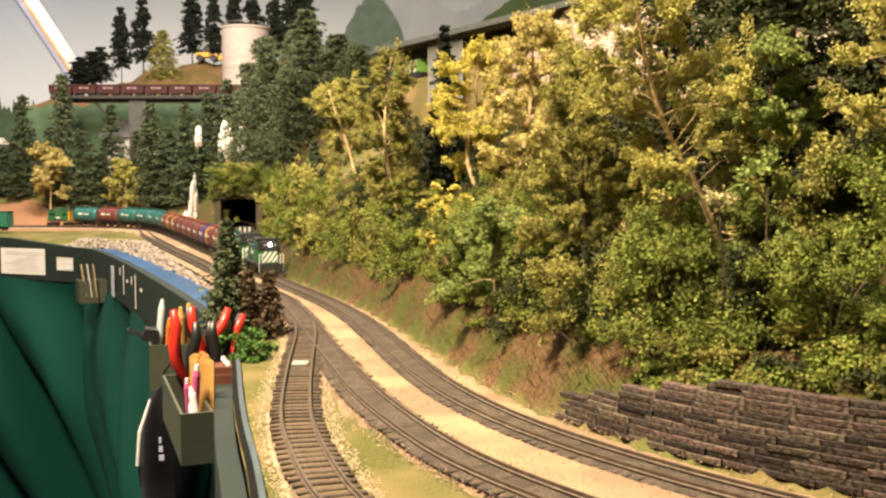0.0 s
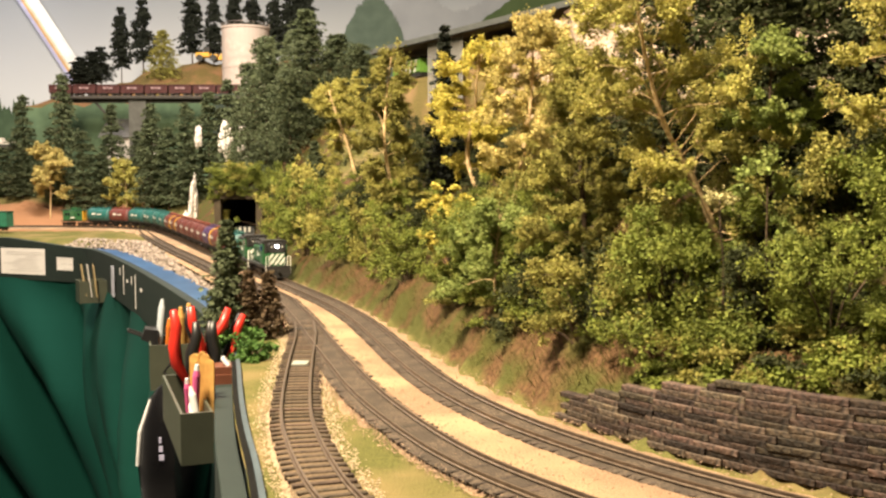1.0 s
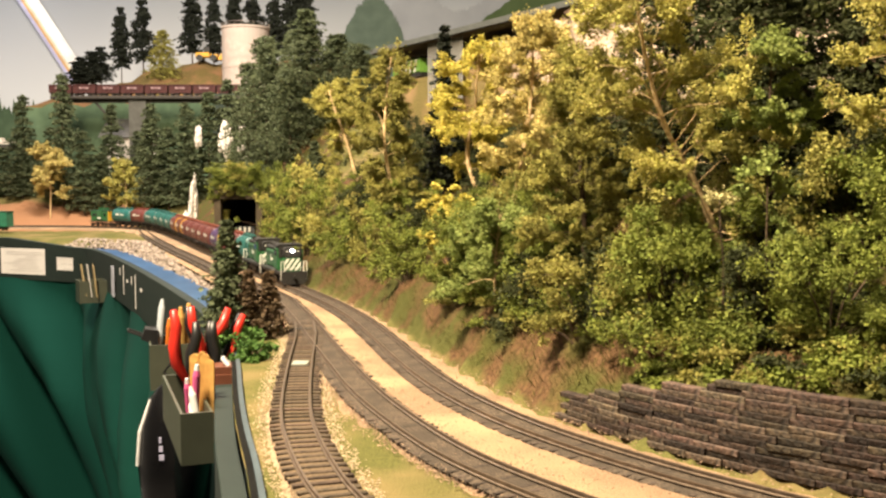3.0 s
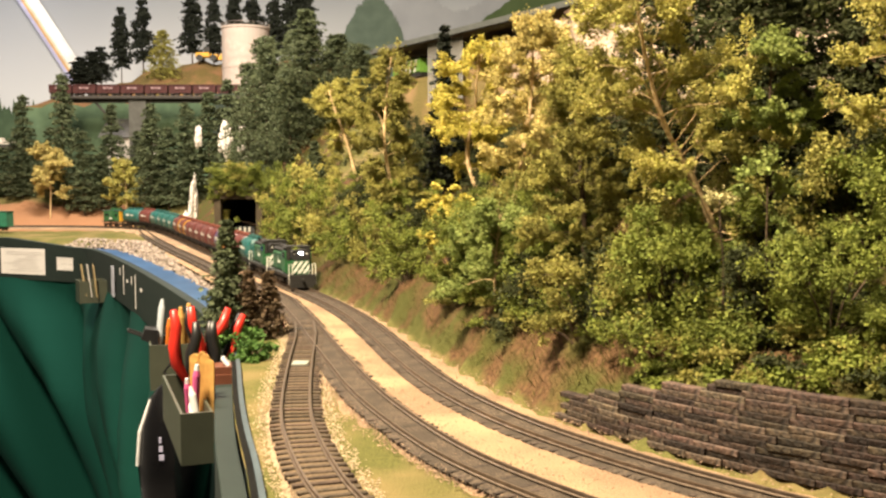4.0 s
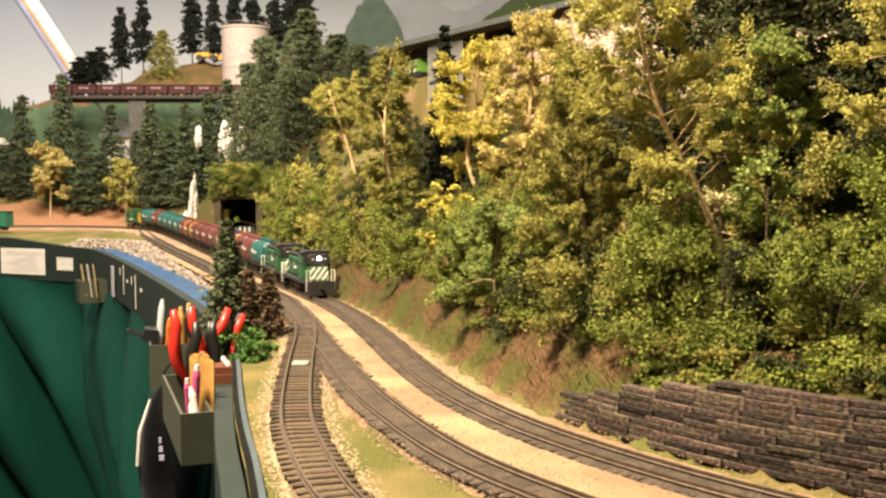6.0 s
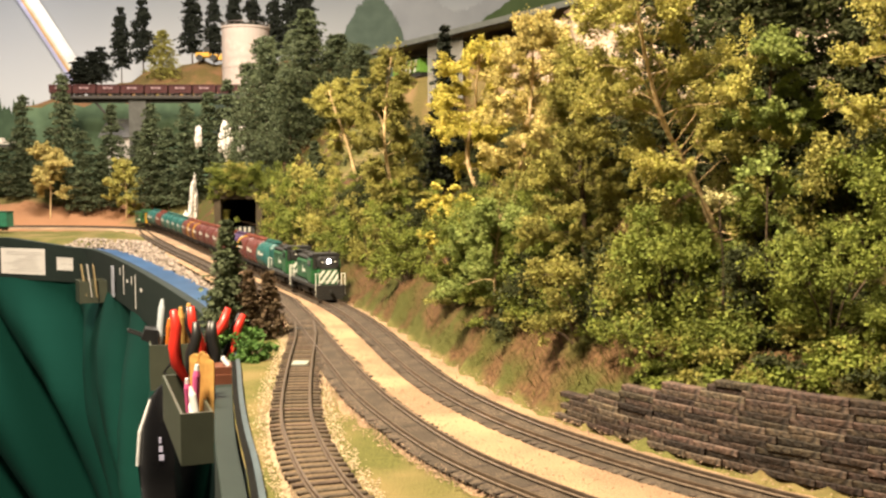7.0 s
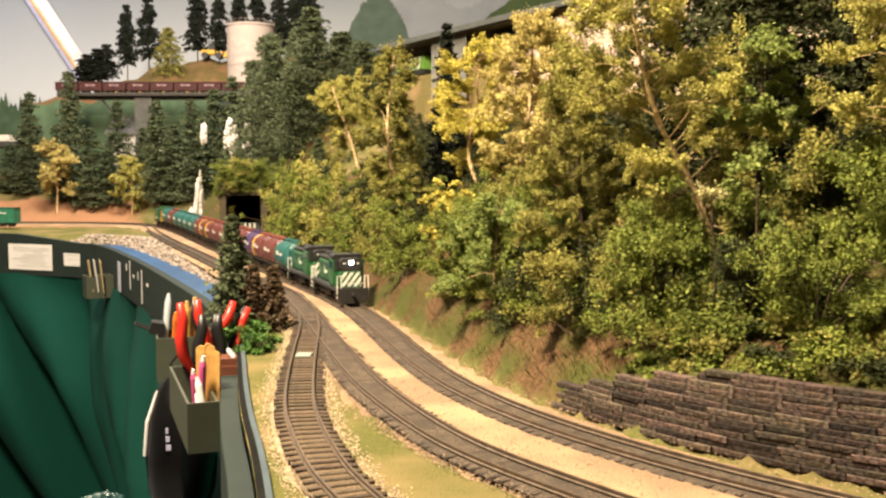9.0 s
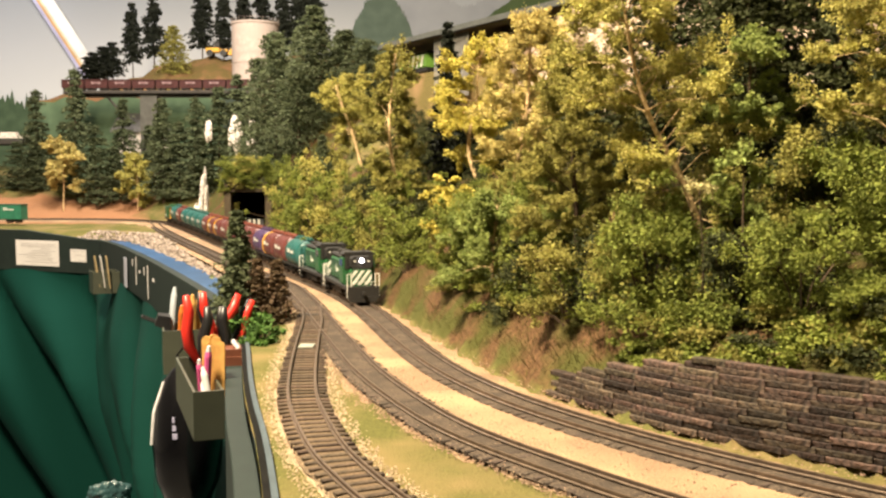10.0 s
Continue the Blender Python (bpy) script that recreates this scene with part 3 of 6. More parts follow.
def bush(h, w, leaf, seed, n=1600, size=.0028, label=""):
    """A loose shrub: stems that fork, each with small leaf sprays of uneven size, open at the edges."""
    rs = np.random.RandomState(seed)
    rnd = random.Random(seed)
    t = thing("bush", label, "bush")
    m = Mesh()
    cs = []
    for k in range(11):
        az, q = rnd.uniform(0, 6.28), rnd.uniform(.1, 1) ** .5
        c = Vector((math.cos(az) * w * .40 * q, math.sin(az) * w * .40 * q, h * rnd.uniform(.12, 1.0 - .3 * q)))
        m.tube([(0, 0, -.004), (c.x * .4, c.y * .4, c.z * .5), c], [.0011, .0007, .0003], 3, False)
        cs.append((c, w * rnd.uniform(.07, .16)))
        for _ in range(3):
            o = c + Vector((rnd.gauss(0, w * .13), rnd.gauss(0, w * .13), rnd.gauss(0, h * .12)))
            o.z = max(o.z, h * .04)
            m.tube([c.lerp(Vector((0, 0, 0)), .15), o], [.0004, .0002], 3, False)
            cs.append((o, w * rnd.uniform(.035, .10)))
    wt = np.array([r ** 1.7 for _, r in cs])
    i = rs.choice(len(cs), n, p=wt / wt.sum())
    C, R = np.array([tuple(c) for c, _ in cs])[i], np.array([r for _, r in cs])[i]
    d = rs.normal(size=(n, 3)) * .55
    pts = C + d * R[:, None] * np.array([1, 1, .7])
    pts[:, 2] = np.maximum(pts[:, 2], .001)
    part("stem", m, M["dbark"], t)
    part("crown", leaves(pts, size, seed), leaf, t)
    return t


def conifer(h, w, leaf, seed, bare=.08, tiers=22, n=3000, size=.0032, label="", name="conifer", ragged=.25, point=.85, dens=1.0):
    """A scenic fir: straight trunk, drooping boughs in tiers, needle tufts along each bough."""
    rnd = random.Random(seed)
    rs = np.random.RandomState(seed)
    t = thing(name, label, "conifer tree")
    m = Mesh()
    r0 = .011 * h + .0005
    m.tube([(0, 0, -.006), (h * .004, 0, h * .5), (0, 0, h * .99)], [r0, r0 * .6, r0 * .1], 6)
    pts = []
    per = max(6, int(n / (tiers * 8)))
    for k in range(tiers):
        v = (k + rnd.uniform(-.3, .3)) / tiers
        z = h * (bare + (1 - bare) * max(0, v))
        reach = w * .5 * max(0, 1 - max(0, v)) ** point * (1 if v > .08 else .75) + .03 * w
        nb = 8
        for b in range(nb):
            if rnd.random() > dens:
                continue
            az = b * 2 * math.pi / nb + k * 1.1 + rnd.uniform(-.35, .35)
            r = reach * rnd.uniform(1 - ragged * 1.6, 1 + ragged)
            dz = -r * rnd.uniform(.15, .5)
            if b % 2 == 0:
                m.tube([(0, 0, z), (math.cos(az) * r * .9, math.sin(az) * r * .9, z + dz * .8)], [r0 * .2, r0 * .06], 3, False)
            q = rs.uniform(.1, 1.0, per) ** .75
            sp = r * .28 * (1.1 - q)
            x = math.cos(az) * r * q + rs.normal(size=per) * (sp + .0008)
            y = math.sin(az) * r * q + rs.normal(size=per) * (sp + .0008)
            zz = z + dz * q ** 1.5 + rs.normal(size=per) * h * .007
            pts.append(np.stack([x, y, zz], 1))
    part("trunk", m, M["dbark"], t)
    part("crown", leaves(np.concatenate(pts), size, seed, .15), leaf, t)
    return t


def put(src, x, y, z=None, turn=0.0, s=1.0, tall=None, tilt=0.0):
    """Stands a thing on the terrain at (x, y)."""
    z = float(height(x, y)[0]) if z is None else z
    src.matrix_basis = pose(x, y, z, tilt, 0, turn)
    src.scale = (s, s, tall or s)
    return src


def again(src, x, y, z=None, turn=0.0, s=1.0, tall=None, tilt=0.0):
    z = float(height(x, y)[0]) if z is None else z
    ob = copy_thing(src, pose(x, y, z, tilt, 0, turn))
    ob.scale = (s, s, tall or s)
    return ob


# ---- the train ----
PT = {}
for key, c in dict(teal=(.015, .115, .105), red=(.135, .034, .028), plum=(.07, .035, .11), blue=(.03, .05, .2), green=(.02, .105, .035), dkgreen=(.012, .055, .03)).items():
    PT[key] = mat("car_paint_" + key, c, tuple(v * .7 for v in c), 150, .38, c3=tuple(v * .8 + .02 for v in c), big=60)
PT["yellow"] = mat("yellow_paint", (.66, .36, .03), None, 100, .45)
PT["white"] = mat("white_paint", (.75, .75, .68), None, 100, .5)
PT["black"] = mat("black_paint", (.018, .017, .016), None, 200, .6)
PT["steel"] = mat("wheel_steel", (.12, .10, .09), None, 200, .4, metal=.6)
PT["walk"] = mat("rust_red_roof", (.20, .06, .04), None, 200, .7)
PT["glass"] = mat("dark_glass", (.01, .012, .014), None, 50, .08, coat=.5)
PT["lamp"] = mat("headlamp_glow", (1.0, .97, .9), (1.0, .97, .9), 50, .3, glow=30)


def truck(parent, x, wb=.022, mat_=None):
    t = part("truck", Mesh().box((-wb * .75, -.0115, .004), (wb * .75, -.0095, .0085), ch=.0008).box((-wb * .75, .0095, .004), (wb * .75, .0115, .0085), ch=.0008).box((-.003, -.0095, .0045), (.003, .0095, .009)),
             PT["black"], parent, at=pose(x, 0, 0))
    for sx in (-.5, .5):
        for sy in (-1, 1):
            m = Mesh()
            m.tube([(0, sy * .0075, 0), (0, sy * .0095, 0)], [.0048, .0048], 14)
            part("wheel", m, PT["steel"], t, at=pose(sx * wb, 0, .0048))


def hopper(paint, label, band=None):
    """Short cylindrical covered hopper on two trucks; runs along +x, origin on the rail top."""
    t = thing("hopper_car", label, "railway car", group="freight cars of the moving train")
    hw, hl = .0185, .0325
    rings = []
    n = 18
    for x, k, zc in ((-hl, .80, .030), (-hl + .002, .93, .029), (-hl + .005, 1, .028), (hl - .005, 1, .028), (hl - .002, .93, .029), (hl, .80, .030)):
        rings.append([(x, hw * k * math.copysign(abs(math.cos(a)) ** .8, math.cos(a)), zc + .0185 * k * math.copysign(abs(math.sin(a)) ** .85, math.sin(a)) * (1 if math.sin(a) > 0 else .86)) for a in [2 * math.pi * q / n for q in range(n)]])
    part("body", Mesh().loft(rings), PT[paint], t, smooth=True)
    part("sill", Mesh().box((-.036, -.0035, .010), (.036, .0035, .0145), ch=.0006).box((-.035, -.016, .013), (.035, -.0135, .0155)).box((-.035, .0135, .013), (.035, .016, .0155)), PT["black"], t, "black underframe")
    for x in (-.011, .011):
        m = Mesh()
        m.loft([[(x - .009, -.012, .016), (x + .009, -.012, .016), (x + .009, .012, .016), (x - .009, .012, .016)][::-1], [(x - .003, -.005, .0055), (x + .003, -.005, .0055), (x + .003, .005, .0055), (x - .003, .005, .0055)][::-1]])
        part("chute", m, PT["black"], t, "black discharge chute")
    m = Mesh().box((-.033, -.004, .0478), (.033, .004, .0488))
    for x in (-.024, -.008, .008, .024):
        m.tube([(x, 0, .046), (x, 0, .0502)], [.0042, .0038], 10)
    part("roof_walk", m, PT["walk"] if paint == "red" else PT[paint], t, "roof walk with loading hatches")
    for x in (-.028, -.0145, 0, .0145, .028):
        ring = [[(x + dx, (hw + .0004) * math.copysign(abs(math.cos(a)) ** .8, math.cos(a)), .028 + .0189 * math.copysign(abs(math.sin(a)) ** .85, math.sin(a)) * (1 if math.sin(a) > 0 else .86)) for a in [2 * math.pi * q / n for q in range(n)]] for dx in (-.0005, .0005)]
        part("rib", Mesh().loft(ring), PT[paint], t)
    for sy in (-1, 1):
        m = Mesh()
        for k in range(2):
            m.box((-.015 + k * .016, sy * (hw + .0001), .030), (-.004 + k * .018, sy * (hw + .0006), .035 - .002 * k))
        part("lettering", m, PT["white"], t, "worn white lettering bars")
    if band:
        ring = [[(x, (hw + .0007) * math.copysign(abs(math.cos(a)) ** .8, math.cos(a)), .028 + .0192 * math.copysign(abs(math.sin(a)) ** .85, math.sin(a)) * (1 if math.sin(a) > 0 else .86)) for a in [2 * math.pi * q / n for q in range(n)]] for x in (-.0275, -.0205)]
        part("band", Mesh().loft(ring), PT[band], t, "bright painted band")
    for x, s in ((-.0345, -1), (.0345, 1)):
        m = Mesh()
        for y in (-.014, -.009):
            m.tube([(x, y, .013), (x, y, .044)], [.0004, .0004], 4)
        for k in range(7):
            m.tube([(x, -.014, .015 + k * .0042), (x, -.009, .015 + k * .0042)], [.0003, .0003], 3)
        part("ladder", m, PT[paint], t)
        part("coupler", Mesh().box((x, -.0015, .0095), (x + s * .0035, .0015, .0125), ch=.0004), PT["black"], t)
    truck(t, -.0225)
    truck(t, .0225)
    return t


def locomotive(lead):
    """Four-axle road switcher; front towards +x, origin on the rail top under its middle."""
    t = thing("locomotive", "green and black road diesel with white-striped nose and lit headlamp" if lead else "green and black road diesel coupled behind the lead engine", "locomotive", group="engines of the moving train")
    part("frame", Mesh().box((-.070, -.0172, .0125), (.070, .0172, .0165), ch=.0007), PT["black"], t, "black walkway deck")
    part("fuel_tank", Mesh().box((-.020, -.014, .004), (.020, .014, .0125), ch=.002), PT["black"], t)
    part("long_hood", Mesh().box((-.064, -.0105, .0165), (.026, .0105, .040), ch=.0022), PT["green"], t, "bright green hood")
    part("hood_roof", Mesh().box((-.064, -.0100, .0402), (.0262, .0100, .0445), ch=.0018), PT["black"], t, "sooty black roof")
    m = Mesh()
    for x in (-.054, -.040, .004):
        m.tube([(x, 0, .044), (x, 0, .0475)], [.0062, .0058], 14)
    m.box((-.024, -.004, .0445), (-.010, .004, .0478), ch=.0008)
    part("roof_fan", m, PT["black"], t)
    part("cab", Mesh().box((.0262, -.0168, .0165), (.047, .0168, .0455), ch=.0022), PT["green"], t)
    part("cab_roof", Mesh().box((.0252, -.0172, .0456), (.048, .0172, .0505), ch=.0030), PT["black"], t, "black arched cab roof")
    part("upper_cab_front", Mesh().box((.0472, -.0150, .0335), (.0480, .0150, .0455)), PT["black"], t)
    part("nose", Mesh().box((.047, -.0108, .0165), (.0632, .0108, .0335), ch=.0022), PT["green"], t, "low green nose")
    for sy in (-1, 1):
        part("front_window", Mesh().box((.0481, sy * .0035, .037), (.0486, sy * .0115, .0435)), PT["glass"], t, "dark windshield pane")
        for x in (.029, .038):
            part("side_window", Mesh().box((x, sy * .0168, .036), (x + .007, sy * .0172, .043)), PT["glass"], t)
        part("monogram", Mesh().box((-.030, sy * .0105, .024), (-.028, sy * .0109, .033)).box((-.026, sy * .0105, .026), (-.016, sy * .0109, .0285)), PT["white"], t, "white lettering bars")
        m = Mesh()
        for x in [-.066 + k * .012 for k in range(8)]:
            m.tube([(x, sy * .0165, .0165), (x, sy * .0165, .027)], [.0003, .0003], 4)
        m.tube([(-.066, sy * .0165, .027), (.018, sy * .0165, .027)], [.0003, .0003], 4)
        part("handrail", m, PT["dkgreen"], t)
        for x in (-.058, -.046, -.03, -.016, 0, .014):
            part("louvre", Mesh().box((x, sy * .0105, .031), (x + .008, sy * .0108, .0375)), PT["dkgreen"], t)
    for s in (-1, 1):
        part("pilot", Mesh().box((s * .070, -.0165, .004), (s * .0712, .0165, .0165)), PT["black"], t, "black pilot sheet")
        part("plow", Mesh().box((s * .0712, -.0155, .0008), (s * .0722, .014, .0065), ch=.0008), PT["black"], t)
        part("coupler", Mesh().box((s * .0712, -.0016, .008), (s * .077, .0016, .0115), ch=.0005), PT["black"], t)
        for sy in (-1, 1):
            m = Mesh()
            for y in (.0125, .0165):
                m.tube([(s * .0705, sy * y, .006), (s * .0705, sy * y, .0295)], [.00055, .00055], 5)
            m.tube([(s * .0705, sy * .0125, .0295), (s * .0705, sy * .0165, .0295)], [.0005, .0005], 4)
            part("grab_iron", m, PT["white"], t, "white end handrail")
            part("step", Mesh().box((s * .062, sy * .0135, .0045), (s * .071, sy * .0172, .006)).box((s * .062, sy * .0135, .009), (s * .071, sy * .0172, .0102)), PT["black"], t)
        m = Mesh()
        m.tube([(s * .0708, -.0125, .0215), (s * .0708, .0125, .0215)], [.0004, .0004], 4)
        part("end_rail", m, PT["white"], t)
    # diagonal nose stripes
    for k in range(5):
        y, zlo, zhi, half = -.0185 + k * .0068, .0178, .0325, .0102
        ol = []
        for yy, zz in ((y, zlo), (y + .0036, zlo), (y + .0036 + .0110, zhi), (y + .0110, zhi)):
            ol.append((yy, zz))

        def edge(a, b, lim):
            u = (lim - a[0]) / (b[0] - a[0])
            return (lim, a[1] + (b[1] - a[1]) * u)
        for lim, sg in ((-half, -1), (half, 1)):
            keep = []
            for i in range(len(ol)):
                a, b = ol[i], ol[(i + 1) % len(ol)]
                ia, ib = sg * a[0] <= half, sg * b[0] <= half
                if ia:
                    keep.append(a)
                if ia != ib:
                    keep.append(edge(a, b, lim))
            ol = keep
        if len(ol) < 3:
            continue
        nn = len(ol)
        m = Mesh().add([(.0633, a, b) for a, b in ol] + [(.0637, a, b) for a, b in ol], [tuple(range(nn, 2 * nn)), tuple(range(nn - 1, -1, -1))] + [(i, (i + 1) % nn, nn + (i + 1) % nn, nn + i) for i in range(nn)])
        part("stripe", m, PT["white"], t, "white slanting warning stripe")
    part("upper_nose", Mesh().box((.0481, -.0108, .0336), (.0622, .0108, .0468), ch=.0026), PT["black"], t, "black upper nose")
    m = Mesh()
    m.tube([(.0610, 0, .0425), (.0640, 0, .0425)], [.0018, .0019], 16)
    part("headlamp", m, PT["lamp"] if lead else PT["glass"], t, "glowing headlamp" if lead else "unlit headlamp")
    m = Mesh()
    for y in (-.0085, .0085):
        m.box((.0622, y * .85 - .0012, .0412), (.0628, y * .85 + .0012, .0424))
    part("number_board", m, PT["white"], t, "small pale number boards")
    part("horn", Mesh().tube([(.034, .006, .0505), (.042, .006, .053)], [.0006, .0013], 8), PT["steel"], t)
    truck(t, -.043, .028)
    truck(t, .043, .028)
    return t


def caboose():
    t = thing("caboose", "bright green caboose with a yellow end at the tail", "railway car")
    part("body", Mesh().box((-.030, -.0165, .014), (.026, .0165, .040), ch=.0015), PT["green"], t)
    part("roof", Mesh().box((-.036, -.0172, .0402), (.036, .0172, .0425), ch=.0010), PT["dkgreen"], t)
    part("bay", Mesh().box((-.008, -.020, .018), (.008, .020, .041), ch=.0012), PT["green"], t, "side bay window")
    part("cupola", Mesh().box((-.010, -.010, .0425), (.008, .010, .048), ch=.001), PT["green"], t)
    part("end_wall", Mesh().box((.0262, -.0165, .014), (.0285, .0165, .040)), PT["yellow"], t, "yellow end wall")
    part("platform", Mesh().box((-.036, -.0165, .0115), (.036, .0165, .0135)), PT["black"], t)
    m = Mesh()
    for y in (-.015, 0, .015):
        m.tube([(.0355, y, .0135), (.0355, y, .040)], [.0007, .0007], 4)
    m.tube([(.0355, -.015, .026), (.0355, .015, .026)], [.0007, .0007], 4)
    part("railing", m, PT["yellow"], t, "yellow end railing")
    for sy in (-1, 1):
        for x in (-.024, -.016, .012):
            part("window", Mesh().box((x, sy * .0165, .027), (x + .006, sy * .0169, .034)), PT["glass"], t)
        part("lettering", Mesh().box((-.006, sy * .0200, .020), (.005, sy * .0204, .0235)), PT["white"], t)
    truck(t, -.022, .018)
    truck(t, .022, .018)
    return t


ORDER = ["teal", "red", "red*", "plum", "red", "red", "red", "red", "red*", "red*", "red", "teal", "teal", "teal", "teal", "red", "teal"]
ENGINE, CAR = .124, .0748
TRAIN = [(locomotive(True), ENGINE), (locomotive(False), ENGINE)]
for _ob, _l in TRAIN:
    for _c in _ob.children:
        _c.matrix_basis = Matrix.Diagonal((ENGINE / .148, 1, 1, 1)) @ _c.matrix_basis
_made = {}
for _k in ORDER:
    if _k not in _made:
        _made[_k] = hopper(_k.strip("*"), {"teal": "teal cylindrical hopper car with pale lettering", "red": "oxide red cylindrical hopper car with ribs", "red*": "oxide red hopper car with an orange-yellow band", "plum": "dark purple-blue cylindrical hopper car"}[_k], "yellow" if "*" in _k else None)
        for _c in _made[_k].children:
            _c.matrix_basis = Matrix.Diagonal((CAR / .0722, 1, 1, 1)) @ _c.matrix_basis
        TRAIN.append((_made[_k], CAR))
    else:
        TRAIN.append((copy_thing(_made[_k], Matrix()), CAR))
TRAIN.append((caboose(), .077))
_S = np.concatenate([[0], np.cumsum(np.linalg.norm(np.diff(MAIN, axis=0), axis=1))])
HEAD0, SPEED = float(_S[np.argmin((MAIN[:, 0] + .249) ** 2 + (MAIN[:, 1] - 1.388) ** 2)]) + .033, .0427


def on_track(s):
    return Vector([float(np.interp(s, _S, MAIN[:, k])) for k in range(3)]) + Vector((0, 0, .0054))


def motions():
    back = 0.0
    for ob, length in TRAIN:
        rows = []
        for k in range(21):
            t = k * .5
            s = HEAD0 + SPEED * t - back - length / 2
            a, b = on_track(s - length * .3), on_track(s + length * .3)
            mid, d = (a + b) / 2, b - a
            rows.append((t, Matrix.Translation(mid) @ Matrix.Rotation(math.atan2(d.y, d.x), 4, "Z") @ Matrix.Rotation(-math.asin(d.z / d.length), 4, "Y")))
        walk(ob, rows)
        back += length


# ---- backdrop ----
def poly_plate(pts, y, t=.004):
    """An upright plate with the given outline (x, z) at depth y."""
    n = len(pts)
    m = Mesh()
    m.add([(x, y, z) for x, z in pts] + [(x, y + t, z) for x, z in pts], [tuple(range(n)), tuple(range(2 * n - 1, n - 1, -1))] + [(i, n + i, n + (i + 1) % n, (i + 1) % n) for i in range(n)])
    return m


def ridge(x0, x1, f, base, rough, seed, n=90):
    rnd = random.Random(seed)
    pts = [(x0, base)]
    for k in range(n + 1):
        x = x0 + (x1 - x0) * k / n
        pts.append((x, f((x - x0) / (x1 - x0)) + rnd.uniform(-rough, rough) + (rough * 1.5 if k % 2 else 0)))
    return pts + [(x1, base)]


SKY = mat("painted_sky", (.28, .31, .345), (.26, .285, .325), 3, .9, c3=(.33, .355, .39), big=.8)
_nt = SKY.node_tree
_bs = _nt.nodes["Principled BSDF"]
_col = _bs.inputs["Base Color"].links[0].from_socket
# paler towards the horizon: painted fade and the brighter room light in one colour
_tc = _nt.nodes.new("ShaderNodeTexCoord")
_sep = _nt.nodes.new("ShaderNodeSeparateXYZ")
_nt.links.new(_tc.outputs["Object"], _sep.inputs[0])
_mr = _nt.nodes.new("ShaderNodeMapRange")
_mr.inputs[1].default_value, _mr.inputs[2].default_value = .88, .46
_nt.links.new(_sep.outputs[2], _mr.inputs[0])
_mx = _nt.nodes.new("ShaderNodeMix")
_mx.data_type = "RGBA"
_nt.links.new(_mr.outputs[0], _mx.inputs["Factor"])
_nt.links.new(_col, _mx.inputs[6])
_mx.inputs[7].default_value = (.62, .64, .66, 1)
_nt.links.new(_mx.outputs[2], _bs.inputs["Base Color"])
bd = part("backdrop", Mesh().box((-3.1, 4.05, -.2), (2.5, 4.08, 1.5)), SKY)
tagged(bd, "painted pale grey sky backdrop", "backdrop", kind="structure")
hz1 = mat("painted_forest", (.085, .13, .075), (.06, .095, .055), 25, .95)
hz2 = mat("painted_hill", (.11, .15, .12), (.09, .125, .10), 25, .95)
hz3 = mat("painted_mountain", (.30, .32, .35), (.26, .28, .31), 10, .95)
hz4 = mat("painted_green_hill", (.075, .11, .05), (.06, .09, .04), 15, .95)
for nm, pts, y, mm, lb in (
        ("painted_mountain", ridge(-.22, .3, lambda u: .86 - .10 * abs(u - .45) + .05 * math.sin(u * 9), .3, .008, 3), 4.044, hz3, "painted hazy blue-grey mountain"),
        ("painted_hill", ridge(-.42, -.14, lambda u: .60 + .255 * math.sin(math.pi * u) ** .6, .3, .010, 4, 60), 4.040, hz2, "painted dark round wooded hill"),
        ("painted_hill", ridge(-.2, .35, lambda u: .60 + .06 * math.sin(u * 5), .3, .012, 14, 60), 4.036, hz2, "painted hazy wooded ridge"),
        ("painted_hill", ridge(.02, 1.6, lambda u: .66 + .3 * min(1, u * 4), .3, .006, 5), 4.032, hz4, "painted green hillside"),
        ("painted_forest", ridge(-3.0, -.45, lambda u: .43 + .05 * math.sin(u * 7) + .12 * max(0, u - .55), .0, .022, 6, 260), 4.028, hz1, "painted dark green treeline")):
    tagged(part(nm, poly_plate(pts, y, .002), mm, bd), lb)
# rainbow
for k, (c, w0, w1) in enumerate((((.55, .55, .8), 0, .18), ((.75, .45, .2), .18, .3), ((.85, .75, .55), .3, .42), ((1.0, 1.0, 1.0), .42, 1.0))):
    m = Mesh()
    vs, fs = [], []
    for i in range(25):
        u = i / 24
        x = -1.745 + .255 * u
        z = .91 - .40 * u
        wd = .065
        for q in (w0, w1):
            vs.append((x + wd * q, 4.022, z + wd * .55 * q))
    fs = [(2 * i, 2 * i + 1, 2 * i + 3, 2 * i + 2) for i in range(24)]
    m.add(vs, fs)
    part("rainbow_band", m, mat("rainbow_paint", c, None, 20, .9), bd, "painted rainbow band")


# ---- upper bridge with ore cars, tank, knoll ----
wood = mat("bridge_deck", (.05, .045, .04), None, 100, .8)
br = thing("bridge", "dark trestle deck on piers carrying ore cars", "bridge")
part("deck", Mesh().box((-1.19, 3.02, .378), (-.55, 3.09, .388), ch=.002), wood, br)
part("girder", Mesh().box((-1.16, 3.04, .368), (-.55, 3.046, .378)), wood, br)
for x in (-.93, -.62):
    part("pier", Mesh().box((x - .026, 3.03, .06), (x + .026, 3.08, .378), ch=.004), mat("pier_grey", (.10, .10, .09), None, 80, .9), br, "dark grey pier")
part("brace", Mesh().tube([(-1.06, 3.04, .37), (-.99, 3.04, .29)], [.004, .004], 5), wood, br)


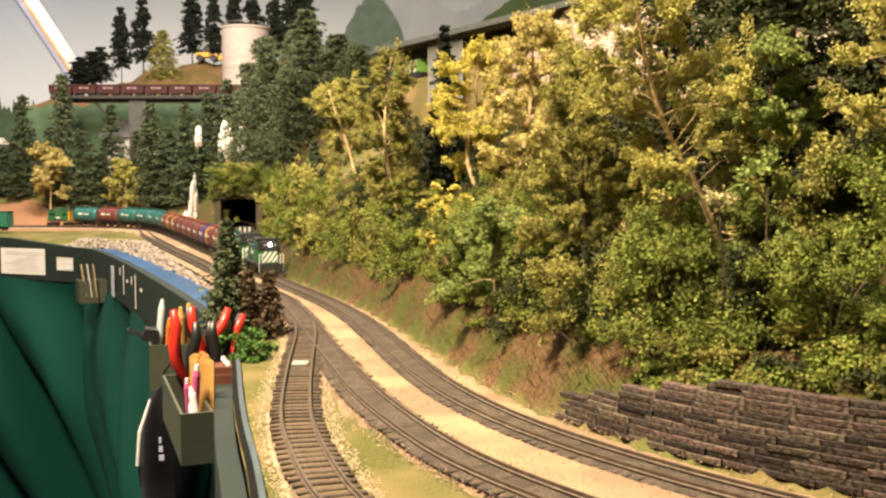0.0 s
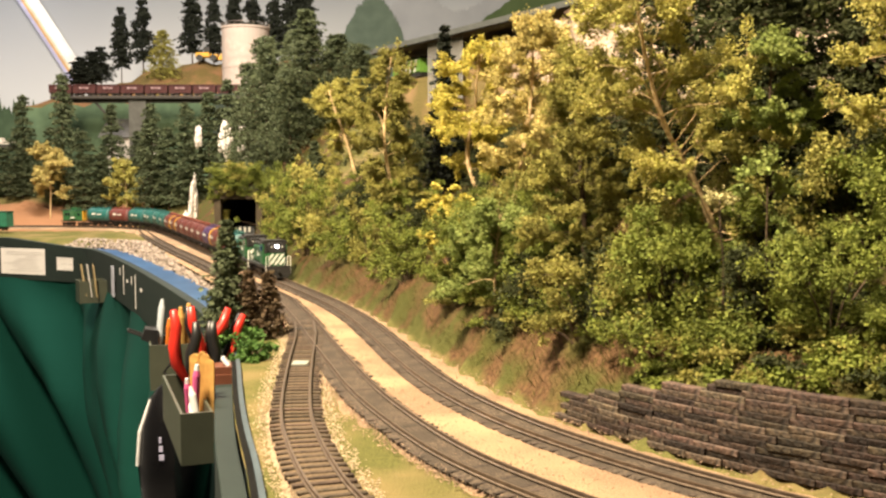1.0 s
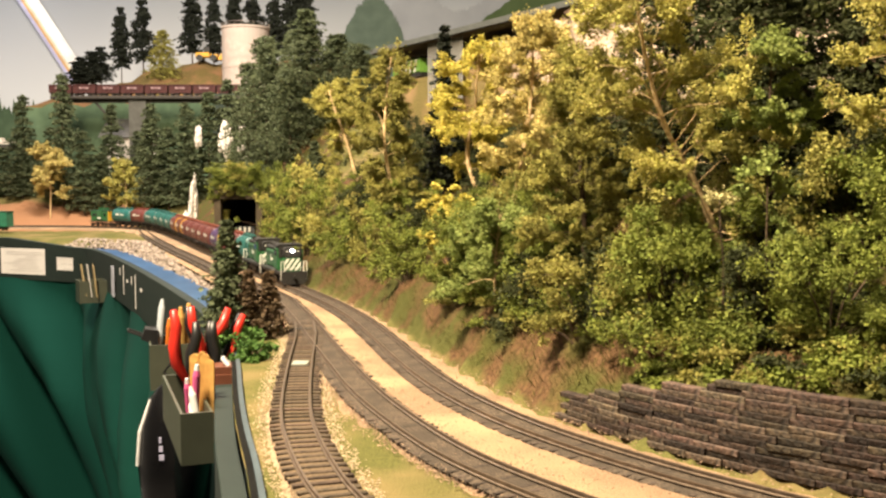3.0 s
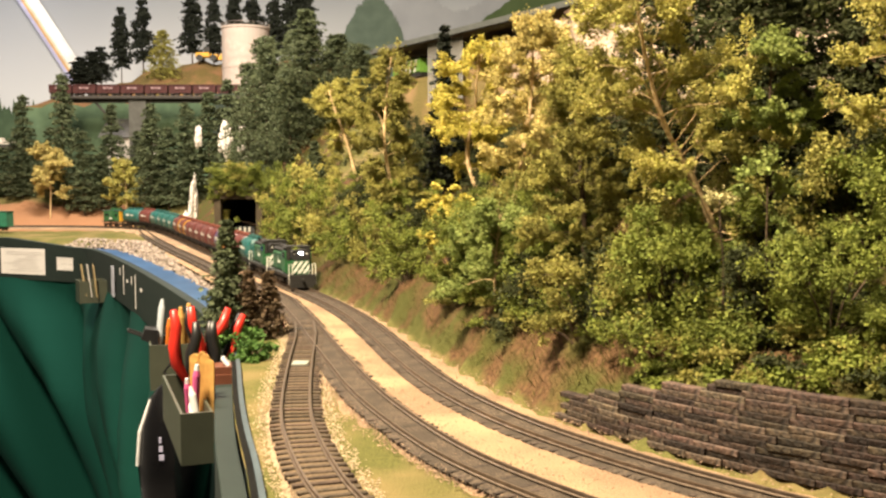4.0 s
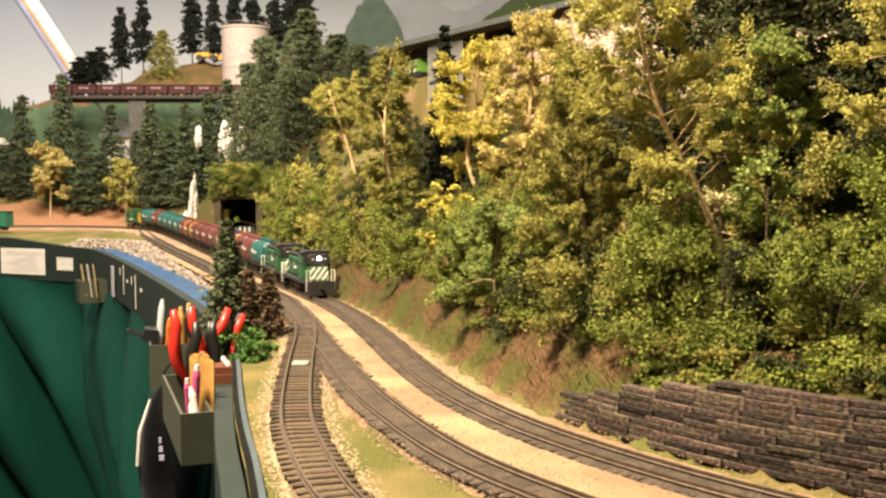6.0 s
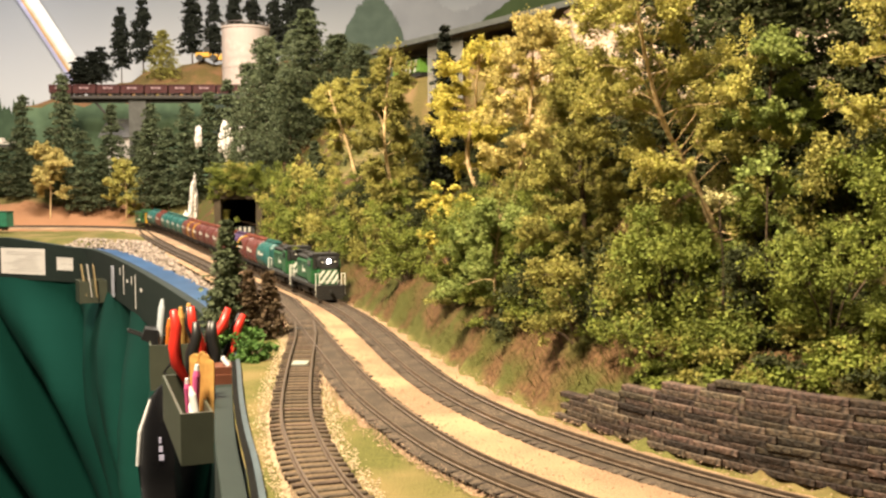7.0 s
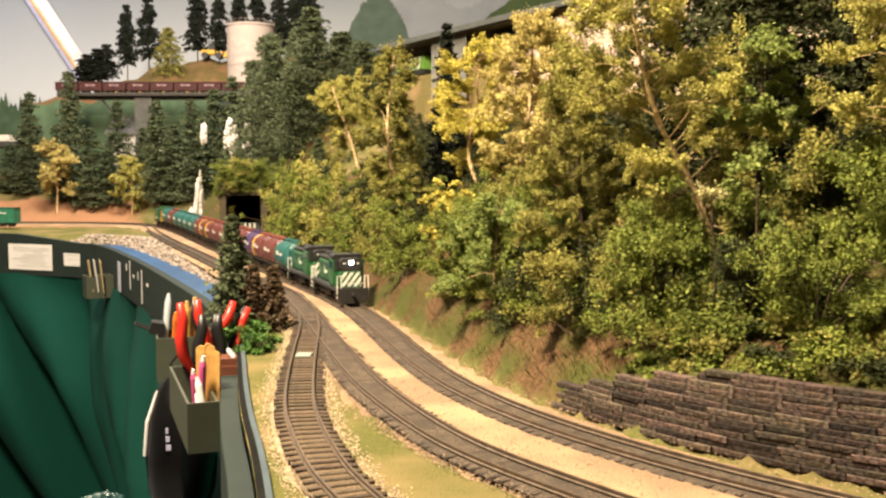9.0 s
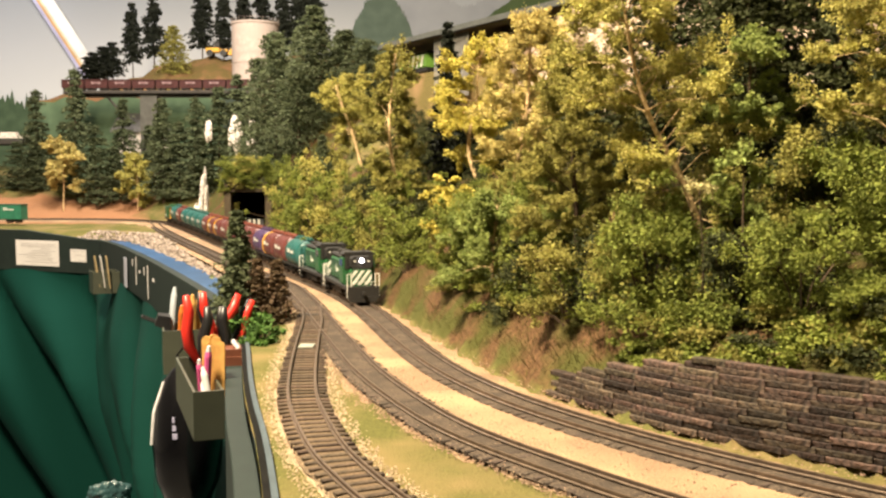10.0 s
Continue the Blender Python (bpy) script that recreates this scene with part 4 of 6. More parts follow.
def ore_car(at):
    t = thing("ore_car", "brown-red ore car with a pale side panel", "railway car", at, "ore cars on the bridge")
    pm = PT["orered"]
    m = Mesh()
    m.loft([[(-.034, -.015, .033), (.034, -.015, .033), (.034, .015, .033), (-.034, .015, .033)], [(-.032, -.014, .008), (.032, -.014, .008), (.032, .014, .008), (-.032, .014, .008)]][::-1])
    part("body", m, pm, t)
    m = Mesh()
    for x in (-.033, -.018, 0, .018, .033):
        m.box((x - .0012, -.0165, .009), (x + .0012, -.014, .031))
    m.box((-.0345, -.0168, .031), (.0345, -.0148, .034))
    part("side_frame", m, pm, t)
    part("panel", Mesh().box((-.015, -.0170, .020), (.015, -.0158, .0265)), PT["palepanel"], t, "pale lettered panel")
    truck(t, -.02, .016)
    truck(t, .02, .016)
    return t


PT["orered"] = mat("ore_car_red", (.075, .022, .021), (.035, .012, .012), 200, .7)
PT["palepanel"] = mat("pale_panel", (.30, .21, .22), (.12, .06, .065), 120, .7)
first = ore_car(pose(-1.165, 3.05, .389))
for k in range(1, 8):
    copy_thing(first, pose(-1.165 + k * .073, 3.05, .389))

tk = thing("storage_tank", "tall cylindrical concrete-grey storage tank with a railed rim", "tank")
m = Mesh()
n = 40
for z0, z1, r in ((.395, .60, .073), (.600, .606, .0755)):
    m.loft([[(-.615 + r * math.cos(2 * math.pi * q / n), 3.12 + r * math.sin(2 * math.pi * q / n), z) for q in range(n)] for z in (z0, z1)])
part("shell", m, M["conc"], tk, smooth=False)
m = Mesh()
m.loft([[(-.615 + r * math.cos(2 * math.pi * q / n), 3.12 + r * math.sin(2 * math.pi * q / n), z) for q in range(n)] for r, z in ((.0735, .478), (.0742, .478), (.0742, .481), (.0735, .481))], False)
part("seam", m, M["conc"], tk)
m = Mesh()
for q in range(24):
    a = 2 * math.pi * q / 24
    m.tube([(-.615 + .074 * math.cos(a), 3.12 + .074 * math.sin(a), .606), (-.615 + .074 * math.cos(a), 3.12 + .074 * math.sin(a), .618)], [.0009, .0009], 4)
m.tube([(-.615 + .074 * math.cos(2 * math.pi * q / 32), 3.12 + .074 * math.sin(2 * math.pi * q / 32), .617) for q in range(33)], [.0008] * 33, 4)
part("railing", m, PT["steel"], tk)
part("stand", Mesh().box((-.70, 3.03, .08), (-.53, 3.20, .395), ch=.004), mat("stand_dark", (.03, .045, .035), None, 60, .8), tk, "dark green base")


def knoll():
    """Grassy knoll behind the bridge."""
    m = Mesh()
    nx, ny = 60, 36
    vs, fs = [], []
    for i in range(nx + 1):
        for j in range(ny + 1):
            x, v = -1.35 + 1.15 * i / nx, j / ny
            top = .40 + .135 * (1 / (1 + math.exp(-(x + 1.09) * 13)))
            y = 3.14 + .72 * v
            z = .36 + (top - .36) * min(1, v * 2.6) ** .7 + .007 * math.sin(x * 40 + v * 9) + .004 * math.sin(x * 90)
            if j == 0:
                z = .06
            vs.append((x, y, z))
    for i in range(nx):
        for j in range(ny):
            a = i * (ny + 1) + j
            fs.append((a, a + ny + 1, a + ny + 2, a + 1))
    m.add(vs, fs)
    me = m.data("knoll", M["slope"], True)
    me.materials.append(hz1)
    me.polygons.foreach_set("material_index", [1 if (k % ny) == 0 else 0 for k in range(len(me.polygons))])
    tagged(new("knoll", me), "ochre grassy knoll behind the bridge", "hill", kind="structure")


knoll()


def loader():
    t = thing("wheel_loader", "small yellow wheel loader parked on the knoll", "vehicle", pose(-.79, 3.37, .530) @ Matrix.Diagonal((1.35, 1.35, 1.35, 1)))
    part("body", Mesh().box((-.030, -.011, .010), (.004, .011, .022), ch=.002).box((.006, -.009, .010), (.024, .009, .018), ch=.002), PT["yellow"], t)
    part("cab", Mesh().box((-.010, -.009, .022), (.004, .009, .036), ch=.0015), PT["black"], t, "dark cab")
    part("bucket", Mesh().loft([[(.026, -.015, .004), (.042, -.015, .003), (.034, -.015, .020)], [(.026, .015, .004), (.042, .015, .003), (.034, .015, .020)]]), PT["yellow"], t)
    for x in (-.020, .014):
        for y in (-.012, .009):
            part("wheel", Mesh().tube([(x, y, .0085), (x, y + .005, .0085)], [.0085, .0085], 14), PT["black"], t)


loader()

# lower shelf, shed and plaster rocks at the back
sh = thing("shelf_bridge", "dark lower deck with pale flat cars far back", "bridge")
part("deck", Mesh().box((-1.9, 3.02, .222), (-1.25, 3.12, .24), ch=.003), wood, sh)
part("load", Mesh().box((-1.42, 3.04, .243), (-1.30, 3.07, .252)).box((-1.40, 3.045, .252), (-1.35, 3.065, .262)), M["plaster"], sh, "pale loads")
part("post", Mesh().box((-1.7, 3.05, .0), (-1.66, 3.09, .222)), wood, sh)
sd = thing("shed", "grey-roofed shed with a white front wall", "building")
part("wall", Mesh().box((-1.05, 3.105, .08), (-.90, 3.135, .27)), M["plaster"], sd)
m = Mesh()
m.loft([[(-1.075, 3.095, .265), (-1.075, 3.137, .265), (-1.055, 3.137, .32), (-1.055, 3.13, .325)], [(-.885, 3.095, .265), (-.885, 3.137, .265), (-.955, 3.137, .32), (-.955, 3.13, .325)]])
part("roof", m, mat("grey_roof", (.11, .11, .11), None, 80, .8), sd, "dark grey sloping roof")


def rock(pts_seed, at, sx, sy, sz, label):
    bm = bmesh.new()
    bmesh.ops.create_icosphere(bm, subdivisions=4, radius=1)
    for v in bm.verts:
        n = noise.fractal(v.co * 1.7 + Vector((pts_seed, 0, 0)), 1, 2, 4) * .35 + noise.noise(v.co * 6 + Vector((pts_seed, 3, 0))) * .1
        v.co = v.co * (1 + n)
        v.co = Vector((v.co.x * sx, v.co.y * sy, v.co.z * sz))
    me = bpy.data.meshes.new("rock")
    bm.to_mesh(me)
    bm.free()
    me.materials.append(M["plaster"])
    ob = new("rock", me)
    ob.matrix_basis = at
    return tagged(ob, label, "rock")


rock(1, pose(-.572, 2.26, .05, 0, 3, 0), .010, .016, .085, "white bare plaster cliff beside the tunnel")
rock(2, pose(-.60, 2.27, .03, 0, 25, 0), .010, .014, .035, "white bare plaster outcrop beside the tunnel")
rock(3, pose(-.665, 2.70, .25), .010, .012, .028, "white bare plaster cliff among firs")
rock(4, pose(-.582, 2.66, .24), .016, .02, .045, "white bare plaster cliff below the tank")
rock(5, pose(-.545, 2.70, .22), .012, .012, .06, "white bare plaster cliff below the tank")

# tunnel: dark bore with a portal frame
tu = thing("tunnel", "dark tunnel mouth overgrown with green foliage", "tunnel")
m = Mesh()
for a, b in (((-.4225, 1.86, -.01), (-.4165, 2.18, .112)), ((-.347, 1.86, -.01), (-.341, 2.18, .112)), ((-.4225, 1.86, .112), (-.341, 2.18, .118)), ((-.4225, 2.18, -.01), (-.341, 2.19, .118))):
    m.box(a, b)
# lining coloured near-black so the bore's shade is in the surface itself
part("bore", m, M["dark"], tu, "tunnel lining coloured black for the shade inside")
m = Mesh()
m.box((-.349, 1.845, -.002), (-.337, 1.862, .10), ch=.001).box((-.427, 1.845, -.002), (-.415, 1.862, .10), ch=.001).box((-.427, 1.845, .10), (-.337, 1.862, .118), ch=.001)
part("portal", m, mat("portal_timber", (.10, .08, .055), None, 120, .9), tu, "brown timber portal frame")
ln = thing("parked_engine", "grey engine nose with white stripes inside the tunnel", "locomotive")
part("body", Mesh().box((-.397, 1.90, .012), (-.363, 2.05, .045), ch=.002), mat("engine_grey", (.06, .065, .07), None, 100, .5), ln)
part("roof", Mesh().box((-.397, 1.93, .045), (-.363, 2.05, .052), ch=.002), PT["black"], ln)
for k in range(3):
    part("stripe", Mesh().box((-.392 + k * .009, 1.898, .036), (-.388 + k * .009, 1.9, .046)), PT["white"], ln)
part("frame", Mesh().box((-.397, 1.895, .002), (-.363, 2.05, .012)), PT["black"], ln)

# upper deck at the back of the hill with parked engines on a shelf below it
ud = thing("upper_deck", "upper layout deck with a brown underside and grey edge", "shelf")
A3, B3 = Vector((-.172, 2.40, 0)), Vector((.204, 1.755, 0))
dirn = (B3 - A3).normalized()
nrm = Vector((-dirn.y, dirn.x, 0))
B3 = B3 + dirn * .5


def slab(z0, z1, depth, off=0.0, e0=0.0, e1=0.0):
    a, b = A3 + dirn * e0 + nrm * off, B3 + dirn * e1 + nrm * off
    c, d = b + nrm * depth, a + nrm * depth
    m = Mesh()
    q = [a, b, c, d]
    return m.add([(p.x, p.y, z0) for p in q] + [(p.x, p.y, z1) for p in q], [(0, 3, 2, 1), (4, 5, 6, 7), (0, 1, 5, 4), (1, 2, 6, 5), (2, 3, 7, 6), (3, 0, 4, 7)])


part("underside", slab(.433, .438, .6), mat("brown_underside", (.09, .06, .045), None, 30, .8), ud)
part("edge", slab(.435, .446, .012, -.004), mat("grey_edge", (.075, .08, .072), None, 60, .6), ud, "dark grey painted edge")
part("shelf", slab(.355, .365, .5, .03), M["grass"], ud)
part("front", slab(.10, .3545, .02, .03), M["grass"], ud)
part("back_panel", slab(.366, .432, .01, .3), mat("grey_panel", (.3, .3, .27), None, 60, .8), ud)


def parked(e, c1, label):
    p = A3 + dirn * e + nrm * .055
    t = thing("parked_engine", label, "locomotive", Matrix.Translation((p.x, p.y, .366)) @ Matrix.Rotation(math.atan2(dirn.y, dirn.x), 4, "Z"))
    part("frame", Mesh().box((-.07, -.017, .004), (.07, .017, .014), ch=.001), PT["black"], t)
    part("hood", Mesh().box((-.066, -.0165, .014), (.066, .0165, .046), ch=.003), c1, t)
    part("roof", Mesh().box((-.066, -.0165, .0461), (.066, .0165, .052), ch=.003), PT["black"], t)
    for k in range(4):
        part("stripe", Mesh().add([(-.03 + k * .022, -.0168, .016), (-.02 + k * .022, -.0168, .016), (-.012 + k * .022, -.0168, .044), (-.022 + k * .022, -.0168, .044), (-.03 + k * .022, -.0172, .016), (-.02 + k * .022, -.0172, .016), (-.012 + k * .022, -.0172, .044), (-.022 + k * .022, -.0172, .044)], [(4, 5, 6, 7), (0, 4, 7, 3), (1, 2, 6, 5), (3, 7, 6, 2), (0, 1, 5, 4)]), PT["white"], t)


PT["lime"] = mat("lime_paint", (.20, .42, .07), None, 100, .4)
parked(.105, PT["lime"], "bright green and white engine parked under the upper deck")
parked(.50, PT["lime"], "bright green and white engine parked under the upper deck")
fn = thing("corrugated_fence", "grey corrugated panel beside the parked engines", "fence")
_sheet = mat("grey_sheet", (.28, .27, .24), None, 60, .7)
p0 = A3 + dirn * .25 + nrm * .015
p1 = A3 + dirn * .40 + nrm * .015
for k in range(18):
    a, b = p0.lerp(p1, k / 18), p0.lerp(p1, (k + .6) / 18)
    part("panel", Mesh().add([(a.x, a.y, .30), (b.x, b.y, .30), (b.x, b.y, .432), (a.x, a.y, .432), (a.x, a.y + .004, .30), (b.x, b.y + .004, .30), (b.x, b.y + .004, .432), (a.x, a.y + .004, .432)], [(0, 1, 2, 3), (7, 6, 5, 4), (0, 3, 7, 4), (1, 5, 6, 2), (3, 2, 6, 7)]), _sheet, fn)


def cliff():
    """Plaster rock face that climbs from the engine shelf towards the near end of the hill, with a brown broken rim."""
    nx, nz = 150, 30
    line = smooth_line([(.085, 1.80), (.15, 1.64), (.22, 1.45), (.30, 1.27), (.40, 1.10), (.52, .97)], .004, 2)
    vs, fs, rim = [], [], Mesh()
    for i in range(nx + 1):
        u = i / nx
        p = [float(np.interp(u, np.linspace(0, 1, len(line)), line[:, k])) for k in range(2)]
        top = float(np.interp(u, (0, .12, .3, .5, .7, 1), (.365, .39, .415, .40, .345, .32))) + .006 * math.sin(u * 90) + .005 * math.sin(u * 37 + 1)
        for j in range(nz + 1):
            v = j / nz
            o = .05 * v + .03 * noise.fractal(Vector((u * 16, v * 3.5, 2)), 1, 2, 5) + .010 * noise.noise(Vector((u * 60, v * 9, 5)))
            vs.append((p[0] + .85 * o, p[1] + .5 * o, .17 + (top - .17) * v))
        x, y, z = vs[-1]
        for k in range(3):
            a, r = noise.noise(Vector((i, k, 1))) * 3, .006 + .003 * noise.noise(Vector((i, k, 9)))
            c = Vector((x + .012 * math.sin(a * 3 + k), y + .012 * math.cos(a * 5 + k), z - .002))
            rim.add([c + Vector((r * math.cos(q * 1.57 + a), r * math.sin(q * 1.57 + a), 0)) for q in range(4)] + [c + Vector((0, 0, r)), c - Vector((0, 0, r * .7))], [(0, 1, 4), (1, 2, 4), (2, 3, 4), (3, 0, 4), (1, 0, 5), (2, 1, 5), (3, 2, 5), (0, 3, 5)])
    for i in range(nx):
        for j in range(nz):
            a = i * (nz + 1) + j
            fs.append((a, a + nz + 1, a + nz + 2, a + 1))
    c = part("cliff", Mesh().add(vs, fs), mat("cream_plaster_rock", (.62, .53, .44), (.40, .31, .24), 140, .9, bump=.9, c3=(.5, .38, .30), big=25))
    tagged(c, "pale cream plaster rock face above the trees", "cliff", kind="structure")
    tagged(part("rim", rim, mat("brown_rubble", (.16, .11, .075), (.08, .055, .04), 200, .95, island=.4), c, "brown crumbly rim of the rock"), kind="stuff")


cliff()

# ---- trees of the far valley ----
FIRS = [conifer(.25, .085, M["fir"], 20 + k, label="dark grey-green model fir on the valley slope", n=6000, size=.0033, ragged=.4, point=.65) for k in range(3)]
_spots = [(-1.339, 3.02, .157, .087), (-1.263, 2.99, .309, .10), (-1.105, 2.892, .397, .095), (-1.033, 2.852, .241, .11), (-.987, 2.96, .296, .09), (-.819, 2.788, .306, .1), (-.768, 2.776, .233, .095),
          (-.732, 2.824, .274, .095), (-.651, 2.768, .293, .11), (-.981, 2.844, .166, .09), (-1.259, 2.964, .139, .085), (-1.40, 2.95, .17, .09), (-1.18, 2.99, .22, .09), (-.70, 2.74, .18, .09), (-.86, 2.9, .25, .09), (-.61, 2.82, .30, .1), (-1.5, 2.95, .25, .1), (-.92, 2.99, .2, .08)]
for k, (x, y, h, w) in enumerate(_spots):
    src = FIRS[k % 3]
    f = put if k < 3 else again
    f(src, x, y, None, k * 77, w / .074, h / .25)
put(broadleaf(.194, .10, M["bark"], M["l_blond"], 31, n=4200, size=.0032, clump=.019, fine=1, bare=.35, thick=.8, label="yellow-green broadleaf tree with a pale forked trunk"), -1.112, 2.80)
put(broadleaf(.157, .085, M["bark"], M["l_gold"], 32, n=4200, size=.0032, clump=.016, bare=.1, fine=1, thick=.7, label="rounded yellow-green tree beside the track"), -.891, 2.78)
# dark pines on the knoll
PINES = [conifer(.2, .08, M["firk"], 40 + k, bare=.3, label="near-black pine standing against the sky", n=6500, size=.0042, ragged=.45, point=.45, tiers=17, dens=.9) for k in range(2)]
for k, (px, top, base) in enumerate(((-1.11, .73, .45), (-1.035, .76, .47), (-.865, .78, .50), (-.79, .77, .50), (-.72, .79, .5), (-.655, .78, .5), (-.58, .78, .5), (-1.16, .56, .42), (-1.2, .54, .40), (-1.13, .575, .43), (-.50, .80, .5), (-.53, .77, .5), (-.46, .76, .5))):
    (put if k < 2 else again)(PINES[k % 2], px, 3.45 if k < 7 or k > 9 else 3.3, base, k * 50, .9 + .1 * (k % 3), (top - base) / .2)
put(conifer(.18, .125, M["l_olive"], 45, label="olive model fir on the knoll", n=3600, size=.004, point=.6), -.925, 3.30, .45)

# ---- trees of the back hill ----
BIG = [conifer(.3, .15, M["fir"], 50 + k, label="tall dark grey-green model fir on the hill", n=10000, size=.0030, ragged=.4, point=.6, tiers=26) for k in range(3)]
for k, (x, y, top, w) in enumerate(((-.37, 2.08, .43, .13), (-.275, 2.02, .48, .15), (-.21, 2.0, .43, .13), (-.165, 1.95, .405, .11), (-.32, 2.15, .46, .15), (-.24, 2.2, .45, .15), (-.40, 2.25, .47, .14), (-.16, 2.1, .40, .12), (-.43, 2.2, .40, .12), (-.3, 1.95, .36, .11))):
    z = float(height(x, y)[0])
    (put if k < 3 else again)(BIG[k % 3], x, y, z, k * 63, w / .125, (top - z) / .3)

put(broadleaf(.18, .098, M["bark"], M["l_gold"], 61, n=21000, bare=.10, size=.0015, limbs=48, clump=.0115, label="leaning golden olive birch with a pale trunk", up=.42, thick=1.0, show=.008,
    path=[(.010, 0, -.004), (0, 0, .026), (-.010, .002, .053), (-.029, .002, .083), (-.041, 0, .12), (-.047, 0, .152), (-.052, 0, .19)]), .162, .592)
put(broadleaf(.175, .12, M["bark"], M["l_gold"], 62, n=11500, size=.0016, bare=.25, limbs=30, clump=.0105, label="sparse olive birch with bare crooked limbs", up=.25, thick=1.3, show=0), .255, .505)
# trees behind the birches: their shade is put into the leaf colour
put(conifer(.19, .10, M["l_dark"], 63, n=9000, size=.0022, label="dense tree, its green leaves coloured dark for shade", ragged=.5, point=.5), .205, .64)
put(conifer(.20, .10, M["l_dark"], 64, n=9000, size=.0022, label="dense tree, its green leaves coloured dark for shade", ragged=.5, point=.5), .26, .62)
_dk = put(conifer(.20, .12, M["l_dark"], 163, n=9000, size=.0022, label="dense tree, its green leaves coloured dark for deep shade", ragged=.5, point=.45), .215, .69)
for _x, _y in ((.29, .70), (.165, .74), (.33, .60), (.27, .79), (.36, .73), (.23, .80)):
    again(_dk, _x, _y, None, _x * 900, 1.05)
put(broadleaf(.165, .068, M["dbark"], M["l_olive"], 65, n=17000, size=.0015, bare=.15, limbs=36, clump=.0105, label="dusky olive tree with a pale trunk", up=.3, show=.003), .096, .668)
put(broadleaf(.175, .075, M["bark"], M["l_yellow"], 66, n=11000, size=.0020, bare=.34, limbs=22, clump=.0125, label="bright yellow tree with a bare white trunk", thick=1.25, show=.010,
    path=[(.012, 0, -.004), (.006, 0, .024), (-.010, 0, .055), (-.013, 0, .083), (-.002, 0, .125), (-.004, 0, .145), (.004, 0, .18)]), .036, .99)
put(broadleaf(.185, .066, M["bark"], M["l_blond"], 67, n=13000, size=.0017, bare=.32, limbs=34, clump=.0115, label="pale golden birch on the hillside", show=.006, path=[(.006, -.01, -.004), (-.004, -.006, .03), (-.001, 0, .06), (.010, 0, .11), (.013, 0, .16), (.012, 0, .20)]), .062, .83)
put(bush(.095, .058, M["l_yellow"], 68, 6500, .0017, "bright yellow leafy shrub on the cut"), .009, .90)
put(broadleaf(.072, .062, M["bark"], M["l_pale"], 69, n=12500, size=.0017, bare=.12, limbs=26, clump=.0115, label="pale grey-green tree on the cut"), .040, .745)
put(broadleaf(.062, .055, M["bark"], M["l_green"], 169, n=9500, size=.0017, bare=.15, limbs=22, clump=.0115, label="fresh green tree on the cut"), .022, .80)
put(broadleaf(.215, .062, M["bark"], M["l_olive"], 70, n=12500, size=.0021, bare=.14, limbs=34, clump=.0120, label="olive birch with a thin curved trunk", show=.006, path=[(.016, 0, -.004), (.012, 0, .04), (-.006, 0, .09), (-.010, 0, .13), (-.006, 0, .18), (0, 0, .225)]), -.057, 1.12)
put(broadleaf(.195, .062, M["bark"], M["l_gold"], 71, n=8200, size=.0022, bare=.5, limbs=22, clump=.0120, label="leaning birch with a long pale trunk", show=.012, thick=.95, path=[(.004, 0, -.004), (-.012, 0, .05), (-.024, 0, .10), (-.040, 0, .142), (-.050, 0, .174)]), -.104, 1.328)
put(conifer(.123, .055, M["fir"], 72, label="small dark fir among leafy trees"), -.215, 1.66)
put(conifer(.205, .055, M["firk"], 73, label="narrow near-black fir among yellow trees", n=4500), .002, 1.19)
put(broadleaf(.15, .075, M["bark"], M["l_blond"], 75, n=11000, size=.0018, bare=.2, limbs=26, clump=.012, label="pale yellow tree high on the hill", show=.004), .105, .955)
put(broadleaf(.13, .055, M["dbark"], M["l_pale"], 76, n=4200, size=.0018, bare=.3, limbs=14, clump=.008, label="slender grey-green sapling before dark trees", show=0), .192, .575)

SH = {}
for k, (key, lb) in enumerate((("l_green", "fresh green leafy shrub on the slope"), ("l_olive", "olive leafy shrub on the slope"), ("l_dark", "green shrub with leaves coloured dark for shade"), ("l_gold", "golden olive shrub on the slope"), ("l_pale", "pale grey-green shrub on the slope"))):
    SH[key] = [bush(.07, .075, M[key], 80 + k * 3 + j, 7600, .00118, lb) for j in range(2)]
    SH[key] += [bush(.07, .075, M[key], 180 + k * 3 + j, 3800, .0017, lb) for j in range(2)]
_used = set()


def shrub(key, j, x, y, s, tall, turn, sink=.004):
    j += 2 * (y > .95)
    src = SH[key][j]
    z = float(height(x, y)[0]) - sink
    if (key, j) in _used:
        again(src, x, y, z, turn, s, tall)
    else:
        _used.add((key, j))
        put(src, x, y, z, turn, s, tall)


